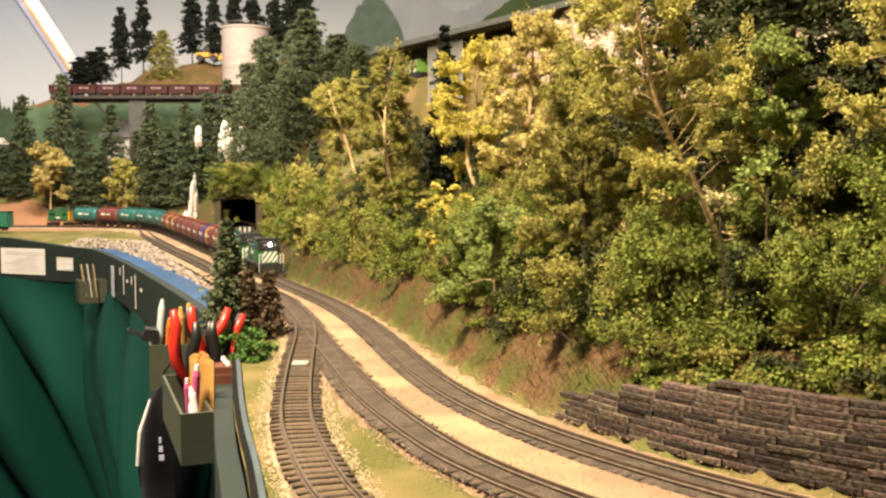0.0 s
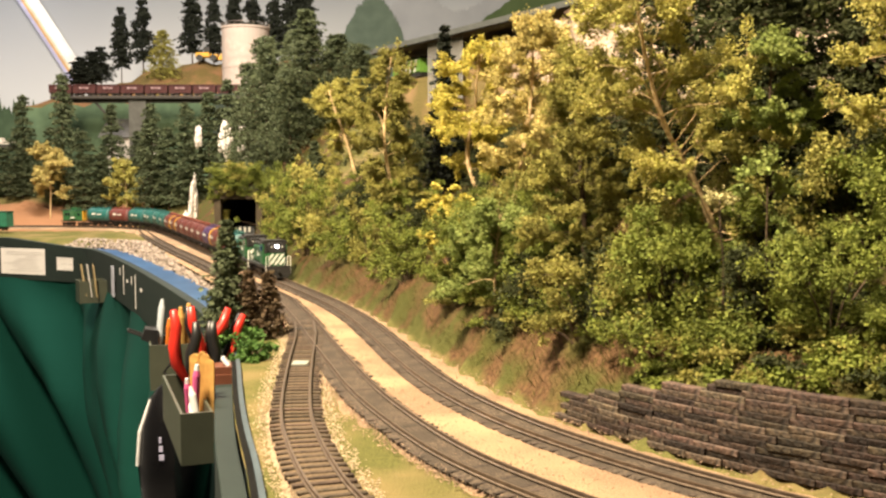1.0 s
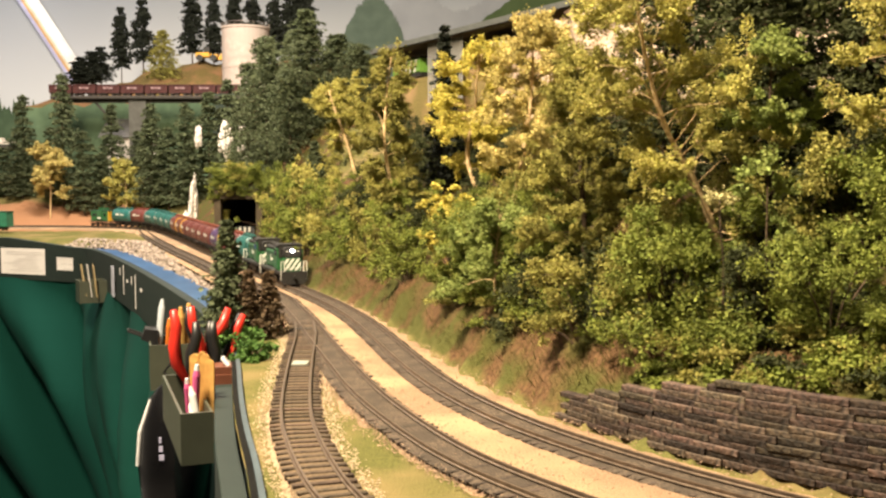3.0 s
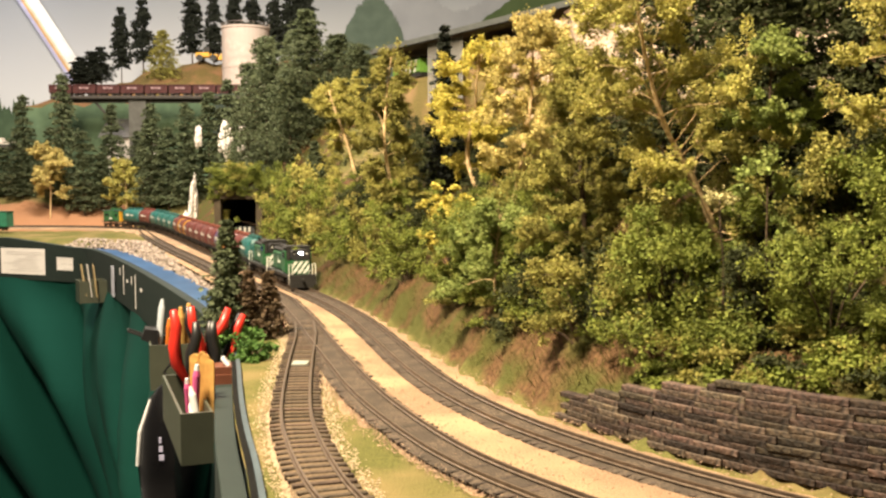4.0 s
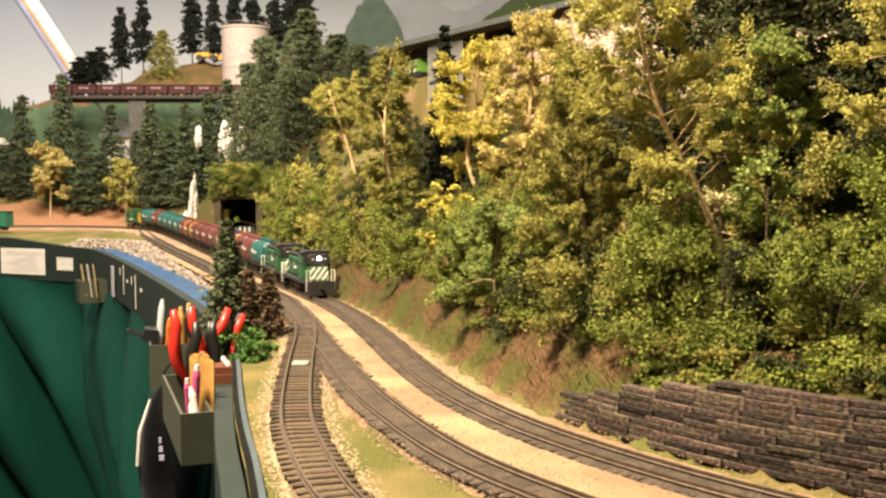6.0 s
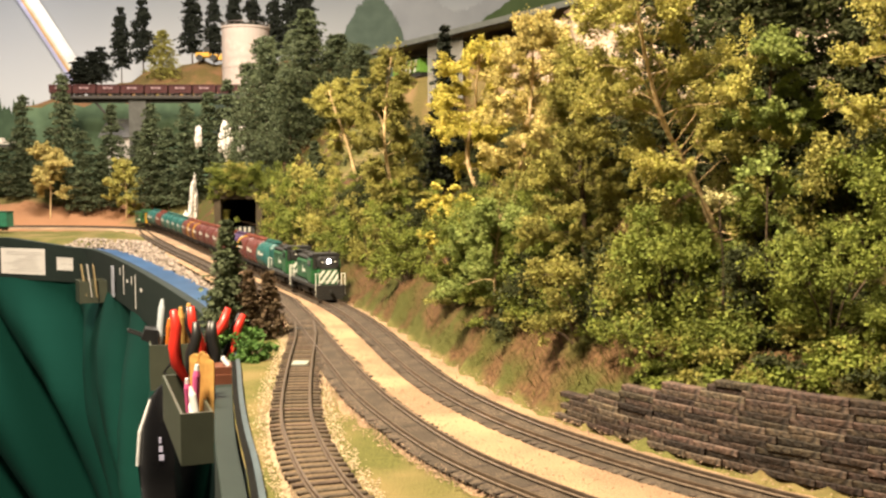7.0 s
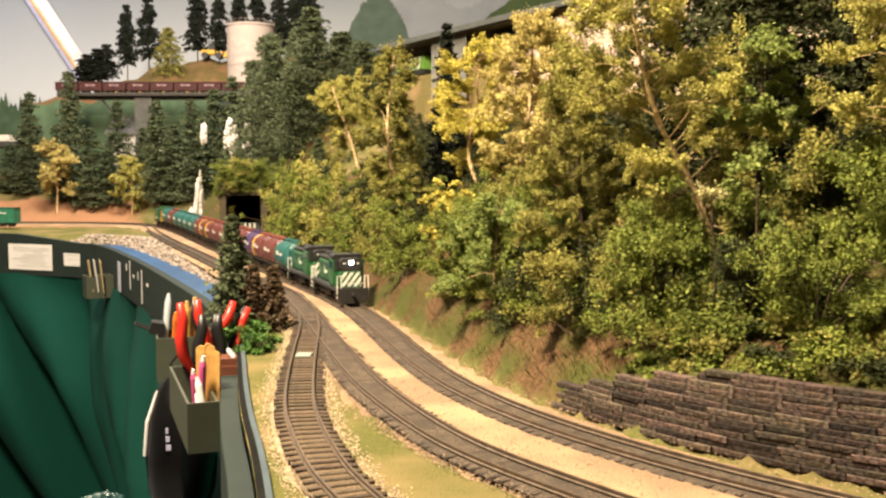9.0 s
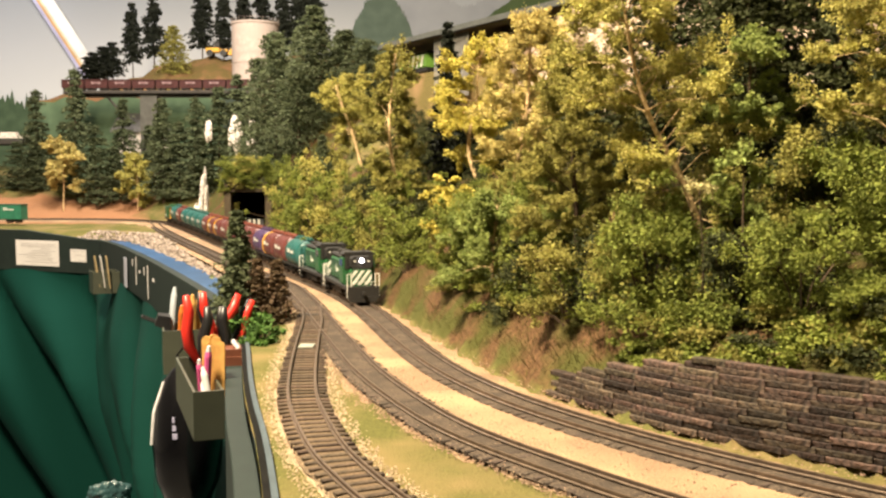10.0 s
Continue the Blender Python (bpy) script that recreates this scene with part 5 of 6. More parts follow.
for k, (key, x, y, s, tall) in enumerate((("l_olive", .086, .612, 1.0, 1.05), ("l_green", .125, .56, .95, 1.15), ("l_green", .193, .488, .85, 1.0), ("l_dark", .166, .528, .7, .85), ("l_green", -.19, 1.388, 1.1, 1.6),
        ("l_green", -.132, 1.252, 1.0, .85), ("l_olive", -.085, 1.144, .95, 1.3), ("l_green", -.036, .984, .8, .95), ("l_green", -.232, 1.532, 1.1, 1.9), ("l_green", .04, .78, .8, .8), ("l_dark", .068, .69, .7, .7))):
    shrub(key, k % 2, x, y, s, tall, k * 47)
_r = random.Random(77)
_n = 0
while _n < 150:
    i = _r.randrange(len(TOE))
    if not (-.34 < TOE[i, 0] < .4):
        continue
    s = _r.uniform(.04, .26) if _n > 60 or TOE[i, 0] < .0 else _r.uniform(.052, .14)
    tx, ty = TOE[min(i + 1, len(TOE) - 1), 0] - TOE[i - 1, 0], TOE[min(i + 1, len(TOE) - 1), 1] - TOE[i - 1, 1]
    l = math.hypot(tx, ty)
    x, y = TOE[i, 0] + ty / l * s, TOE[i, 1] - tx / l * s
    if math.hypot(x, y) < .45 or y < .2 or (-.19 < x < -.10 and y > 1.5):
        continue
    # high on the slope, mostly leaves coloured dark in place of shade
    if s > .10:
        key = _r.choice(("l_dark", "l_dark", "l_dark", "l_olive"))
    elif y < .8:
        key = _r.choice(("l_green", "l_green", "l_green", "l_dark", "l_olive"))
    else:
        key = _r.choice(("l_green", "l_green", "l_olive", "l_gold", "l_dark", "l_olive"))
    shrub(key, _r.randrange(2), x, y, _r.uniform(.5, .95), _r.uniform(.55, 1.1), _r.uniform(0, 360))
    _n += 1

for k, (key, x, y, s, tall) in enumerate((("l_green", .225, .53, 1.0, 1.1), ("l_olive", .20, .55, 1.0, 1.2), ("l_green", .25, .50, 1.0, 1.1), ("l_green", .185, .555, .9, .95), ("l_green", .262, .465, 1.0, 1.0), ("l_green", -.05, 1.05, .9, 1.1), ("l_green", -.11, 1.2, .9, .8), ("l_gold", -.185, 1.36, .9, 1.1), ("l_gold", -.2, 1.5, 1.1, 1.7), ("l_green", -.26, 1.62, 1.1, 1.7), ("l_gold", -.29, 1.72, 1.0, 1.5))):
    shrub(key, k % 2, x, y, s, tall, k * 61)

for _key in SH:
    for _j in range(4):
        if (_key, _j) not in _used:
            shrub(_key, _j % 2, .04 + .03 * _j, 1.3 if _j > 1 else .9, .6, .7, 40)

# foliage round the tunnel mouth
for k, (x, y, z, s) in enumerate(((-.428, 1.85, .098, .45), (-.405, 1.835, .104, .5), (-.375, 1.83, .106, .5), (-.345, 1.83, .104, .5), (-.421, 1.875, .03, .3), (-.421, 1.875, .065, .35), (-.36, 1.84, .125, .8), (-.41, 1.84, .12, .8), (-.30, 1.82, .11, .8), (-.420, 1.88, .05, .35), (-.425, 1.88, .09, .5), (-.385, 1.85, .115, .9), (-.421, 1.875, .0, .3))):
    again(SH["l_gold" if k % 4 == 1 else "l_green"][2 + k % 2], x, y, z, k * 71, s, s * .8)

for k, (x, y, z, s) in enumerate(((-.422, 1.88, .012, .3), (-.421, 1.88, .06, .35), (-.43, 1.88, .10, .5), (-.415, 1.85, .128, .7), (-.385, 1.84, .132, .75), (-.355, 1.84, .130, .7), (-.318, 1.83, .11, .6), (-.296, 1.80, .05, .6), (-.290, 1.80, .0, .6), (-.38, 1.92, .12, .8), (-.43, 1.95, .10, .7), (-.34, 1.9, .12, .7))):
    again(SH["l_gold" if k % 3 == 1 else "l_green"][2 + k % 2], x, y, z, k * 40, s, s * .8)

M["cream"] = mat("cream_blossom_leaf", (.62, .56, .30), (.45, .42, .2), 40, **LEAF)
put(broadleaf(.075, .006, M["dbark"], M["cream"], 97, n=170, size=.0014, bare=.9, limbs=2, clump=.006, label="thin sapling with a cream leaf tuft", thick=.5), .152, .535)
put(broadleaf(.095, .03, M["dbark"], M["l_pale"], 99, n=700, size=.002, bare=.3, limbs=8, clump=.006, label="slender straight sapling with few leaves", thick=.5, bend=.02), .171, .52)

# trees by the board edge
put(conifer(.107, .05, M["fir"], 90, label="slim dark green fir by the layout edge", size=.0024, n=4200, tiers=26), -.191, .872)
put(conifer(.06, .036, M["firb"], 91, label="small brown fir by the layout edge", size=.0022, n=2600), -.172, .868)
put(conifer(.06, .034, M["firb"], 92, label="small brown fir by the layout edge", size=.0022, n=2600), -.155, .875)
put(conifer(.05, .04, M["fir"], 93, label="small dark fir by the layout edge", size=.0024), -.20, .90)
put(bush(.022, .045, M["shrub"], 94, 2200, .0018, "bright green low bush by the layout edge"), -.166, .80)
put(bush(.018, .035, M["shrub"], 95, 1600, .0018, "bright green low bush by the layout edge"), -.15, .765)
sw = thing("switch_stand", "tiny red switch stand beside the turnout", "switch stand", pose(-.146, .882, .002))
rp = mat("red_paint", (.6, .04, .03), None, 100, .4)
part("body", Mesh().box((-.003, -.003, 0), (.003, .003, .007), ch=.0006), rp, sw)
part("target", Mesh().box((-.0012, -.0035, .007), (.0012, -.003, .010)), PT["white"], sw)
part("rod", Mesh().tube([(.003, 0, .0025), (.028, .003, .0025)], [.0006, .0006], 5), PT["black"], sw)

# ---- retaining stack of old ties ----
def tie_wall():
    t = thing("tie_wall", "retaining wall of stacked dark creosoted railway ties", "retaining wall")
    line = TOE[::-1]
    s = np.concatenate([[0], np.cumsum(np.linalg.norm(np.diff(line, axis=0), axis=1))])
    i0 = int(np.argmin((line[:, 0] - .072) ** 2 + (line[:, 1] - .572) ** 2))
    base = Mesh().box((-.0127, -.0030, -.00158), (.0127, .0030, .00158), ch=.0004).data("timber", M["timber"])
    rnd = random.Random(12)
    count = 0
    for row in range(13):
        u = s[i0] - .004 + max(0, row - 4) * .014 + rnd.uniform(0, .008)
        u += (row % 2) * .012
        while u < s[i0] + .36:
            ln = rnd.choice((.8, 1.0, 1.0, 1.0))
            mid = u + .0128 * ln
            p = np.array([np.interp(mid, s, line[:, k]) for k in range(2)])
            q = np.array([np.interp(mid + .01, s, line[:, k]) for k in range(2)]) - p
            q /= np.linalg.norm(q)
            off = -.003 + row * .0005 + rnd.uniform(-.0007, .0007)
            nr = np.array([-q[1], q[0]])
            z = .0013 + row * .0031 + .012 * max(0, (mid - s[i0])) + rnd.uniform(-.0002, .0002)
            ob = new("timber", base)
            ob.parent = t
            ob.matrix_basis = Matrix.Translation((p[0] + nr[0] * off, p[1] + nr[1] * off, z)) @ Matrix.Rotation(math.atan2(q[1], q[0]) + rnd.uniform(-.02, .02), 4, "Z") @ Matrix.Rotation(rnd.uniform(-.022, .022) - .012, 4, "Y") @ Matrix.Diagonal((ln, 1, 1, 1))
            u += .0258 * ln
            count += 1
    return t


tie_wall()


# low leafy undergrowth along the top of the tie wall
UNDER = {}


def sprig(key, x, y, r, h):
    rs = np.random.RandomState(int((x * 7919 + y * 104729) * 1000) % 100000)
    z = float(height(x, y)[0])
    c = np.array([x, y, z])
    pts = []
    for _ in range(7):
        o = c + np.array([*(rs.normal(size=2) * r * .5), h * rs.uniform(.1, .9)])
        pts.append(o + rs.normal(size=(int(30 + r * 2600), 3)) * np.array([r * .22, r * .22, h * .13]))
    pts = np.concatenate(pts)
    pts[:, 2] = np.maximum(pts[:, 2], z + .0005)
    UNDER.setdefault(key, []).append(pts)


_n = 0
while _n < 120:
    i = _r.randrange(len(TOE))
    if not (-.02 < TOE[i, 0] < .36):
        continue
    s = _r.uniform(.026, .075) if TOE[i, 0] > .055 else _r.uniform(.016, .06)
    tx, ty = TOE[i + 1, 0] - TOE[i - 1, 0], TOE[i + 1, 1] - TOE[i - 1, 1]
    l = math.hypot(tx, ty)
    sprig(_r.choice(("l_green", "l_green", "l_olive", "l_dark")), TOE[i, 0] + ty / l * s, TOE[i, 1] - tx / l * s, _r.uniform(.008, .017), _r.uniform(.008, .02))
    _n += 1


_n = 0
while _n < 110:
    i = _r.randrange(len(TOE))
    if not (.09 < TOE[i, 0] < .36):
        continue
    s = _r.uniform(.012, .052)
    tx, ty = TOE[i + 1, 0] - TOE[i - 1, 0], TOE[i + 1, 1] - TOE[i - 1, 1]
    l = math.hypot(tx, ty)
    sprig(_r.choice(("l_green", "l_green", "l_olive")), TOE[i, 0] + ty / l * s, TOE[i, 1] - tx / l * s, _r.uniform(.005, .011), _r.uniform(.006, .014))
    _n += 1


_n = 0
while _n < 85:
    i = _r.randrange(len(TOE))
    if not (-.01 < TOE[i, 0] < .13):
        continue
    s = _r.uniform(.032, .085)
    tx, ty = TOE[i + 1, 0] - TOE[i - 1, 0], TOE[i + 1, 1] - TOE[i - 1, 1]
    l = math.hypot(tx, ty)
    sprig(_r.choice(("l_green", "l_olive", "l_dark", "l_green")), TOE[i, 0] + ty / l * s, TOE[i, 1] - tx / l * s, _r.uniform(.012, .024), _r.uniform(.018, .036))
    _n += 1


for _key, _pts in UNDER.items():
    tagged(part("undergrowth", leaves(np.concatenate(_pts), .0013, 3), M[_key]), "low leafy undergrowth on the bank above the ties", "undergrowth", kind="stuff")


def grass():
    """Dry drooping grass blades on the cut slope."""
    rs = np.random.RandomState(5)
    n = 60000
    i = rs.randint(2, len(TOE) - 2, n)
    keep = (TOE[i, 0] > -.36) & (TOE[i, 0] < .1)
    i = i[keep]
    n = len(i)
    s = rs.uniform(.0, 1, n) ** 1.3 * .10
    tg = TOE[i + 1, :2] - TOE[i - 1, :2]
    tg /= np.linalg.norm(tg, axis=1)[:, None]
    nr = np.stack([tg[:, 1], -tg[:, 0]], 1)
    p = TOE[i, :2] + nr * s[:, None] + rs.normal(size=(n, 2)) * .004
    z = height(p[:, 0], p[:, 1])
    ln = rs.uniform(.004, .012, n)
    d = -nr * rs.uniform(-.1, .8, n)[:, None] + rs.normal(size=(n, 2)) * .25
    w = .0005
    m = Mesh()
    a = np.c_[p - tg * w, z - .001]
    b = np.c_[p + tg * w, z - .001]
    e = np.c_[p + d * ln[:, None] * 1.1, z + ln * rs.uniform(.3, .9, n)]
    m.v = np.stack([a, b, e], 1).reshape(-1, 3).tolist()
    m.f = [(3 * k, 3 * k + 1, 3 * k + 2) for k in range(n)]
    tagged(part("grass", m, mat("dry_grass", (.135, .125, .038), (.08, .075, .023), 30, .9, island=.5)), "dry olive-brown grass blades on the cut slope", "grass", kind="stuff")


grass()


# ---- things along the board ----
_fs = np.concatenate([[0], np.cumsum(np.linalg.norm(np.diff(FASCIA, axis=0), axis=1))])


def on_board(y, out=0.0, z=0.0):
    """A pose on the board's aisle face at depth y: x along the board away from the camera, y into the layout."""
    i = int(np.argmin(np.abs(FASCIA[:, 1] - y)))
    t = FASCIA[i + 1] - FASCIA[i - 1]
    ang = math.atan2(t[1], t[0])
    return Matrix.Translation((FASCIA[i, 0], FASCIA[i, 1], z)) @ Matrix.Rotation(ang, 4, "Z") @ Matrix.Translation((0, .012 + out, 0))


paper = mat("white_paper", (.72, .70, .69), (.66, .64, .63), 30, .8)
ink = mat("faint_ink", (.35, .33, .36), None, 60, .8)
olive = mat("olive_plastic", (.052, .058, .04), (.045, .05, .035), 80, .45)


def notice(y, z, w, h, lines, label, seed):
    rnd = random.Random(seed)
    t = thing("notice", label, "paper notice", on_board(y, .0006, z))
    part("sheet", Mesh().box((-w / 2, 0, -h / 2), (w / 2, .0005, h / 2)), paper, t)
    for k in range(lines):
        a = rnd.uniform(-.46, -.3) * w
        b = rnd.uniform(-.1, .46) * w
        zz = h * (.36 - .72 * k / max(1, lines - 1))
        m = Mesh()
        q = [Vector((a + (b - a) * u / 6, .0008, zz + rnd.uniform(-.012, .012) * h)) for u in range(7)]
        m.tube(q, [.0004] * 7, 3)
        part("line", m, ink, t, "thin scrawled line")


notice(2.142, -.040, .122, .056, 9, "white track diagram sheet fixed to the green board", 1)
notice(2.208, -.036, .10, .056, 5, "white sheet fixed to the green board", 4)
notice(2.098, -.042, .052, .027, 3, "small white label fixed to the green board", 2)


def card_box(y, length, depth, top, h, label, turn=0):
    """An open-topped box hung on the aisle face."""
    L2 = length / 2
    t = thing("card_box", label, "holder box", on_board(y, .0005, top) @ pose(-L2, 0, 0) @ pose(0, 0, 0, 0, 0, turn) @ pose(L2, 0, 0))
    w = .0018
    part("front", Mesh().box((-L2, depth - w, -h), (L2, depth, 0)), olive, t)
    part("back", Mesh().box((-L2, 0, -h), (L2, w, .0)), olive, t)
    part("side", Mesh().box((-L2, w, -h), (-L2 + w, depth - w, 0)), olive, t)
    part("side", Mesh().box((L2 - w, w, -h), (L2, depth - w, 0)), olive, t)
    part("bottom", Mesh().box((-L2 + w, w, -h), (L2 - w, depth - w, -h + w)), olive, t)
    return t


card_box(1.90, .05, .05, -.055, .042, "olive card box on the green board")
card_box(.985, .06, .056, -.020, .044, "olive pen box on the green board")
card_box(.705, .135, .021, -.012, .034, "long olive pen box on the green board", 8)


def card(y, out, z, w, h, t_, m, rx, label, along=0.0, ry=0.0):
    c = part("card", Mesh().box((-w / 2, -t_ / 2, 0), (w / 2, t_ / 2, h)), m)
    c.matrix_basis = on_board(y, out, z) @ pose(along, 0, 0, rx, ry, 0)
    return tagged(c, label, "card")


buff = mat("buff_card", (.55, .42, .22), None, 60, .8)
for k in range(3):
    card(1.89, .02 + k * .009, -.085, .02, .062, .001, (buff, paper, buff)[k], -6, "pale routing card standing in the box", -.008 + .006 * k, 8 * k - 8)
card(1.80, .004, -.075, .03, .055, .001, mat("pale_blue_paper", (.5, .52, .62), None, 40, .8), 0, "pale blue slip fixed to the green board")
for y, z, w, h in ((1.70, -.06, .004, .05), (1.73, -.03, .004, .012), (1.58, -.07, .005, .055), (1.62, -.035, .004, .014), (1.53, -.036, .016, .005), (1.66, -.036, .012, .005)):
    card(y, .0012, z, w, h, .0006, paper, 0, "small white tag fixed to the green board")


def pen(y, along, out, z0, z1, r, m, rx, ry, label, tip=None):
    t = thing("pen", label, "pen", on_board(y, out, z0) @ pose(along, 0, 0, rx, ry, 0))
    L = z1 - z0
    part("barrel", Mesh().tube([(0, 0, 0), (0, 0, L * .93), (0, 0, L)], [r, r, r * .7], 10), m, t, smooth=False)
    part("cap", Mesh().tube([(0, 0, L), (0, 0, L + r * 1.4)], [r * .7, r * .45], 10), tip or m, t)


pink = mat("pink_plastic", (.7, .12, .32), None, 60, .35)
white = mat("white_plastic", (.7, .7, .72), None, 60, .35)
lilac = mat("lilac_plastic", (.42, .42, .6), None, 60, .35)
orange = mat("orange_plastic", (.75, .2, .03), None, 60, .4)
stick = mat("wood_stick", (.62, .36, .10), (.48, .26, .07), 150, .6)
clear = mat("clear_grey_plastic", (.4, .45, .5), None, 60, .2)
for al, out, z1, r, m, rx, ry, lb in ((-.058, .012, -.006, .0030, white, -4, 30, "white pen leaning in the pen box"), (-.03, .015, .010, .0028, pink, 4, -6, "pink marker in the pen box"), (-.02, .016, .000, .0025, pink, -3, -10, "pink marker in the pen box"), (-.012, .012, .006, .003, lilac, 3, 3, "lilac pen in the pen box"),
        (-.004, .015, .008, .003, white, 2, -3, "white pen in the pen box"), (.004, .016, .003, .0026, pink, 3, 4, "pink pen in the pen box"), (-.05, .008, -.002, .0026, white, -10, 12, "white pen in the pen box"), (.012, .012, .006, .003, lilac, 2, -4, "lilac pen in the pen box")):
    pen(.705, al, out, -.042, z1, r, m, rx, ry, lb, white)
for k in range(9):
    st = thing("craft_stick", "flat wooden craft stick with a rounded end in a bundle", "craft stick", on_board(.69, .004 + .0022 * (k % 5), -.042) @ pose(-.020 + .006 * (k // 5) + .0012 * k, 0, 0, 1 - .4 * k, .8 * (k % 3) - .8, 70 + 9 * (k % 4)))
    hs_ = .0034
    ln_ = .054 + .0045 * math.sin(k * 2.1)
    ol = [(-hs_, 0), (hs_, 0)] + [(hs_ * math.cos(q * math.pi / 6), ln_ + hs_ * math.sin(q * math.pi / 6)) for q in range(7)]
    nn = len(ol)
    part("blade", Mesh().add([(x, -.0008, z) for x, z in ol] + [(x, .0008, z) for x, z in ol], [tuple(range(nn)), tuple(range(2 * nn - 1, nn - 1, -1))] + [(i, nn + i, nn + (i + 1) % nn, (i + 1) % nn) for i in range(nn)]), stick, st)
for al, out, z1, r, m, rx, ry, lb in ((-.01, .03, .006, .0036, orange, 4, 14, "orange pen in the pen box"), (0, .026, .008, .0038, stick, 0, -6, "yellow pencil in the pen box"), (.008, .040, .000, .0028, orange, 3, -14, "orange pen in the pen box"), (.004, .018, .010, .004, stick, 0, -3, "yellow pencil in the pen box"), (-.006, .034, .004, .0026, white, 3, -4, "white pen in the pen box"), (.018, .050, .014, .0035, clear, 6, 12, "clear grey plastic stick in the pen box")):
    pen(.985, al, out, -.055, z1, r, m, rx, ry, lb)

redp = mat("red_grip", (.62, .03, .018), (.52, .025, .015), 60, .38)
blkp = mat("black_grip", (.012, .012, .013), None, 60, .4)


def pliers(y, al, out, z, lean, grip, back, label, s=1.0):
    t = thing("pliers", label, "hand tool", on_board(y, out, z) @ pose(al, 0, 0, 0, lean, -62))
    for sx in (-1, 1):
        pts = [(sx * .001, 0, 0), (sx * .003, 0, .018 * s), (sx * .010, 0, .034 * s), (sx * .0105, 0, .048 * s), (sx * .0065, 0, .064 * s), (sx * .0075, 0, .078 * s)]
        m = Mesh().tube(pts, [.0022, .0032, .0044, .0045, .0042, .0026], 9)
        part("handle", m, grip, t, smooth=True)
        m = Mesh().tube([(p[0] * .72, .0016, p[2]) for p in pts[1:]], [.002, .0034, .0036, .0032, .0018], 8)
        part("inner_grip", m, back, t, smooth=True)
    part("joint", Mesh().tube([(0, -.0035, -.004), (0, .0035, -.004)], [.007, .007], 14), PT["steel"], t, "steel joint")
    part("jaw", Mesh().tube([(0, 0, -.006), (0, 0, -.026)], [.005, .001], 8), PT["steel"], t)


pliers(.775, -.004, .017, -.034, -6, redp, blkp, "red and black handled side cutters in the pen box", .95)
pliers(.765, .010, .010, -.030, 26, redp, blkp, "red and black handled pliers in the pen box", .9)
pliers(.748, .0, .010, -.032, 3, blkp, blkp, "black handled pliers in the pen box", .8)


def clamp():
    t = thing("clamp", "brown spring clamp gripping the board's top edge", "clamp", on_board(.735, -.006, -.013))
    bm_ = mat("brown_plastic", (.16, .055, .03), None, 60, .45)
    part("pad", Mesh().box((-.012, -.009, .001), (.012, .009, .008), ch=.0015), bm_, t)
    part("jaw", Mesh().box((-.010, -.0105, .008), (.010, .008, .0135), ch=.0015), bm_, t)
    part("spring", Mesh().tube([(-.006, -.004, .0135), (-.004, 0, .018), (.004, 0, .018), (.006, -.004, .0135)], [.0016] * 4, 6), white, t, "pale spring tips")


clamp()


def clip():
    t = thing("bulldog_clip", "black bulldog clip on the pen box edge", "clip", on_board(.99, .050, -.020))
    part("body", Mesh().loft([[(-.012, -.002, -.006), (.012, -.002, -.006), (.012, .014, .002), (-.012, .014, .002)], [(-.012, -.002, .010), (.012, -.002, .010), (.012, .010, .012), (-.012, .010, .012)]]), blkp, t)
    part("lever", Mesh().tube([(-.008, .012, .004), (-.008, .026, .010), (.008, .026, .010), (.008, .012, .004)], [.0012] * 4, 6), blkp, t)


clip()


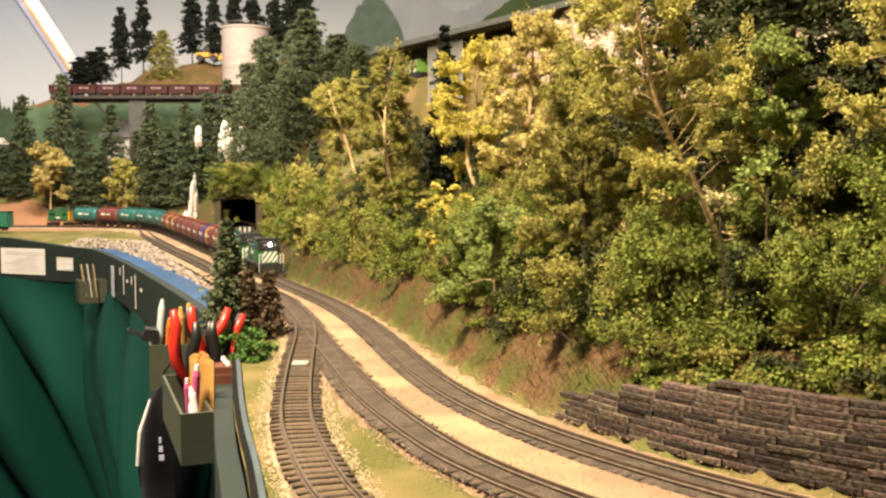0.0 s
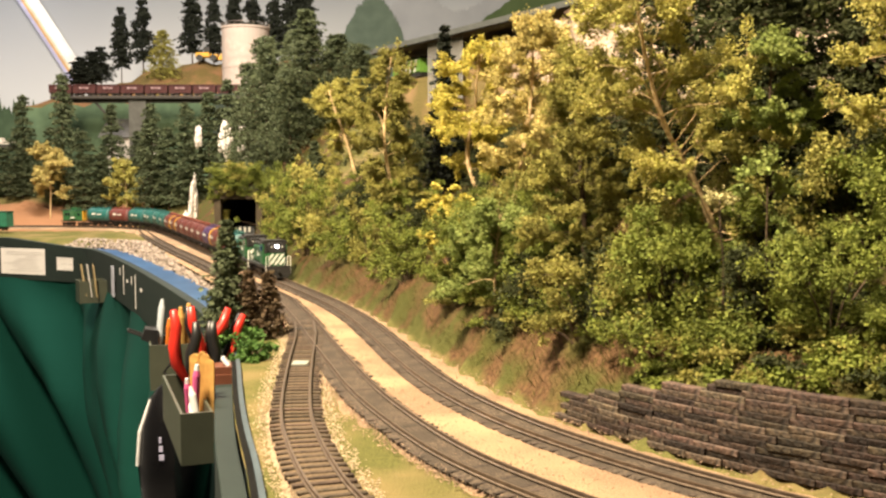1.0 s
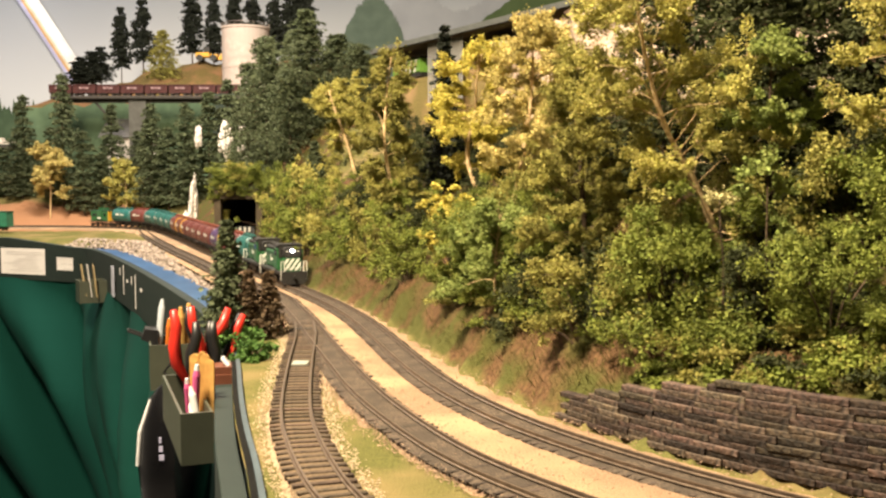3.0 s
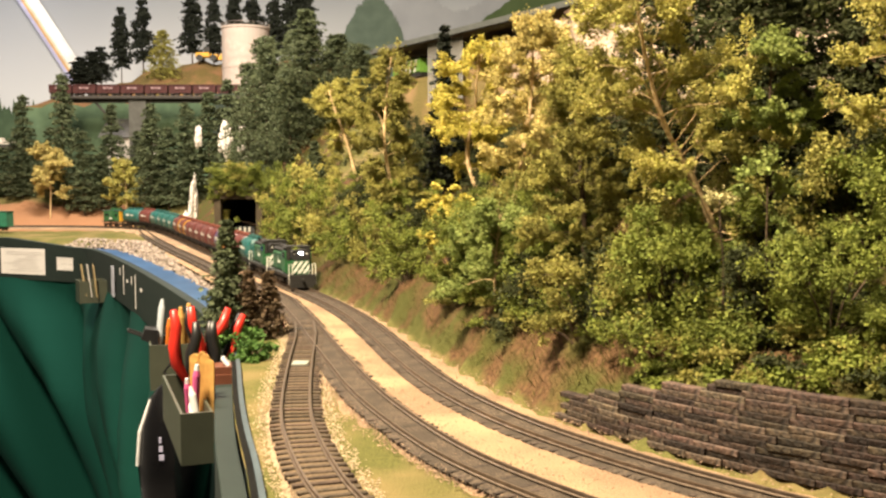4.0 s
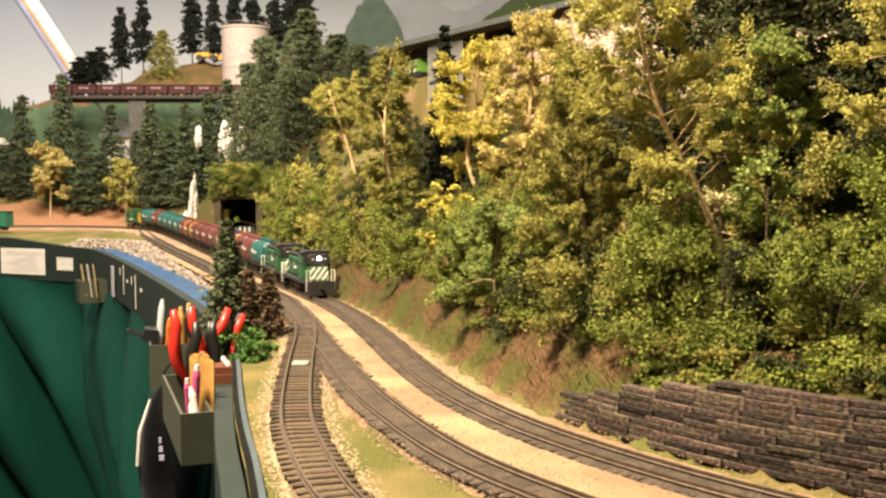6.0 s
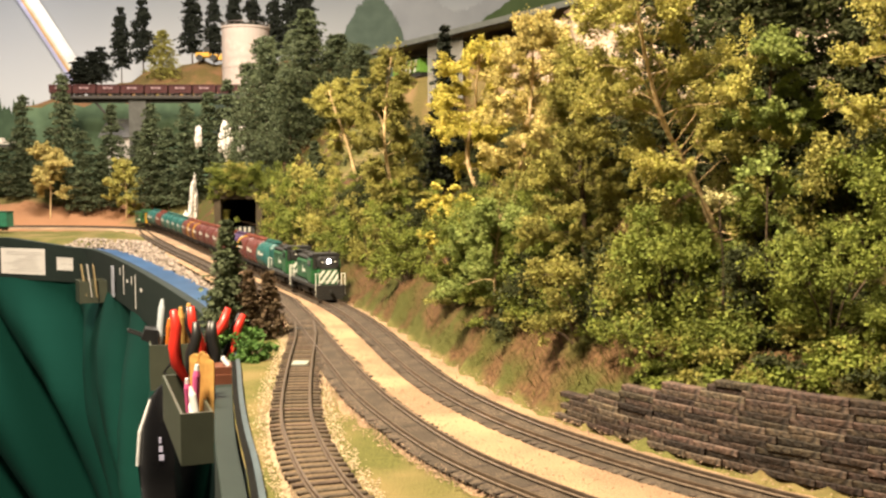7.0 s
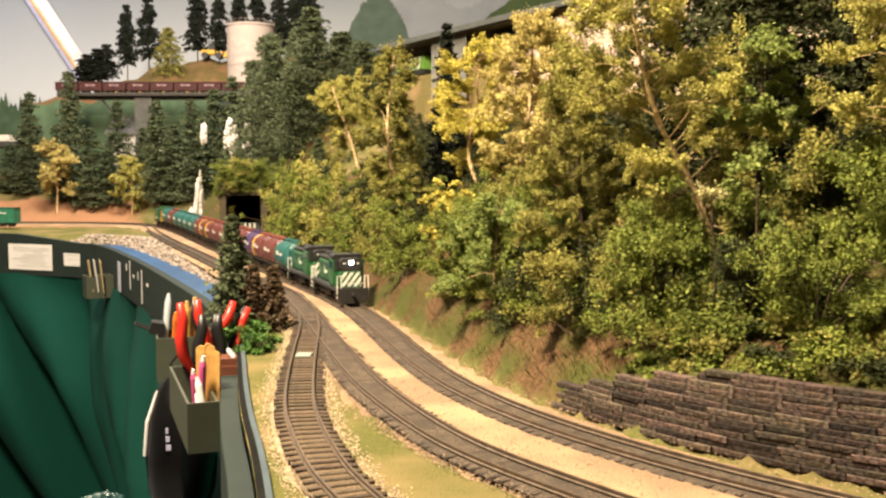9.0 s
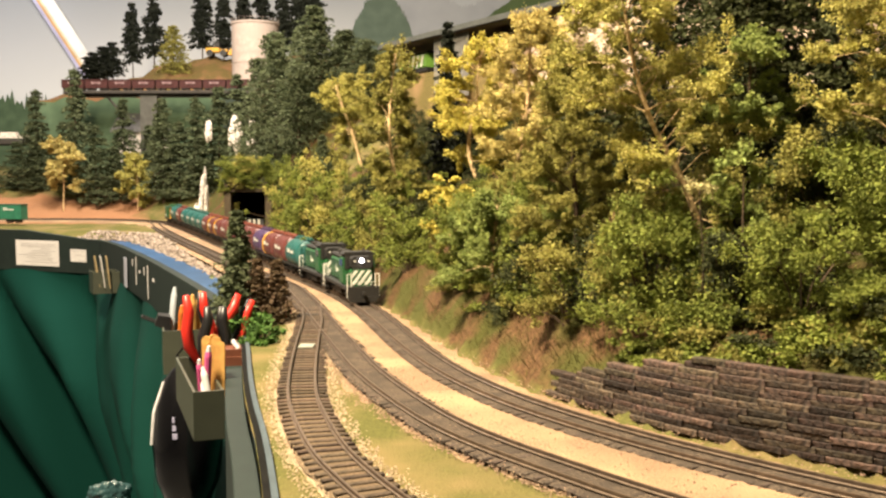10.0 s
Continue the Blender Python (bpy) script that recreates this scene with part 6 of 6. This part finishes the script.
def throttle():
    t = thing("throttle", "glossy black hand-held throttle hanging from the board", "controller", on_board(.83, .033, -.085) @ pose(0, 0, 0, 0, 2, 0))
    gloss = mat("gloss_black", (.004, .004, .005), None, 60, .2, coat=.15)
    rings = []
    for z, k in ((-.075, .35), (-.068, .62), (-.045, .9), (-.01, 1.0), (.02, .92), (.040, .68), (.050, .42), (.055, .2)):
        rings.append([(.034 * k * math.cos(2 * math.pi * q / 24), .031 * k * math.sin(2 * math.pi * q / 24), z) for q in range(24)])
    part("body", Mesh().loft(rings), gloss, t, smooth=True)
    m = Mesh()
    m.tube([(-.013, .0300, -.012), (-.013, .0275, .016), (-.011, .019, .042)], [.0014, .0016, .001], 8)
    part("label_strip", m, white, t, "white strip along the edge")
    for k in range(3):
        part("mark", Mesh().box((-.0335, .008 + .001 * k, -.004 + k * .007), (-.0315, .012, .0005 + k * .007)), lilac, t, "small grey key")
    part("cord", Mesh().tube([(0, .0, .052), (.004, .008, .062), (0, .002, .070), (-.003, -.006, .064), (0, -.012, .06)], [.0013] * 5, 6), blkp, t, "black cord loop")


throttle()

# green boxcar standing on the far loop
bc = thing("boxcar", "green boxcar with white lettering standing on the far track", "railway car", pose(-1.125, 2.40, .012, 0, 0, -2))
part("body", Mesh().box((-.075, -.0175, .010), (.075, .0175, .045), ch=.001), mat("boxcar_green", (.02, .15, .085), (.015, .11, .065), 100, .5), bc)
part("roof", Mesh().box((-.076, -.018, .0452), (.076, .018, .0475), ch=.001), PT["dkgreen"], bc)
part("door", Mesh().box((-.015, -.0187, .012), (.015, -.0176, .043)), PT["dkgreen"], bc)
for z, w in ((.037, .012), (.033, .026)):
    part("lettering", Mesh().box((.030, -.0180, z), (.030 + w, -.0176, z + .0022)), PT["white"], bc)
truck(bc, -.05)
truck(bc, .05)

# crumpled clear bag caught on the curtain
bm = bmesh.new()
bmesh.ops.create_icosphere(bm, subdivisions=4, radius=.7)
for v in bm.verts:
    v.co *= 1 + .5 * noise.noise(v.co * 2.2) + .18 * noise.noise(v.co * 7)
    v.co = Vector((v.co.x * .030, v.co.y * .016, v.co.z * .026))
me = bpy.data.meshes.new("plastic_bag")
bm.to_mesh(me)
bm.free()
me.materials.append(mat("bag_film", (.03, .07, .075), (.02, .05, .055), 90, .25, bump=.3))
ob = new("plastic_bag", me)
ob.matrix_basis = pose(-.322, .90, -.180, 0, 15, 20)
tagged(ob, "crumpled grey-blue plastic bag hanging at the curtain", "bag")


motions()
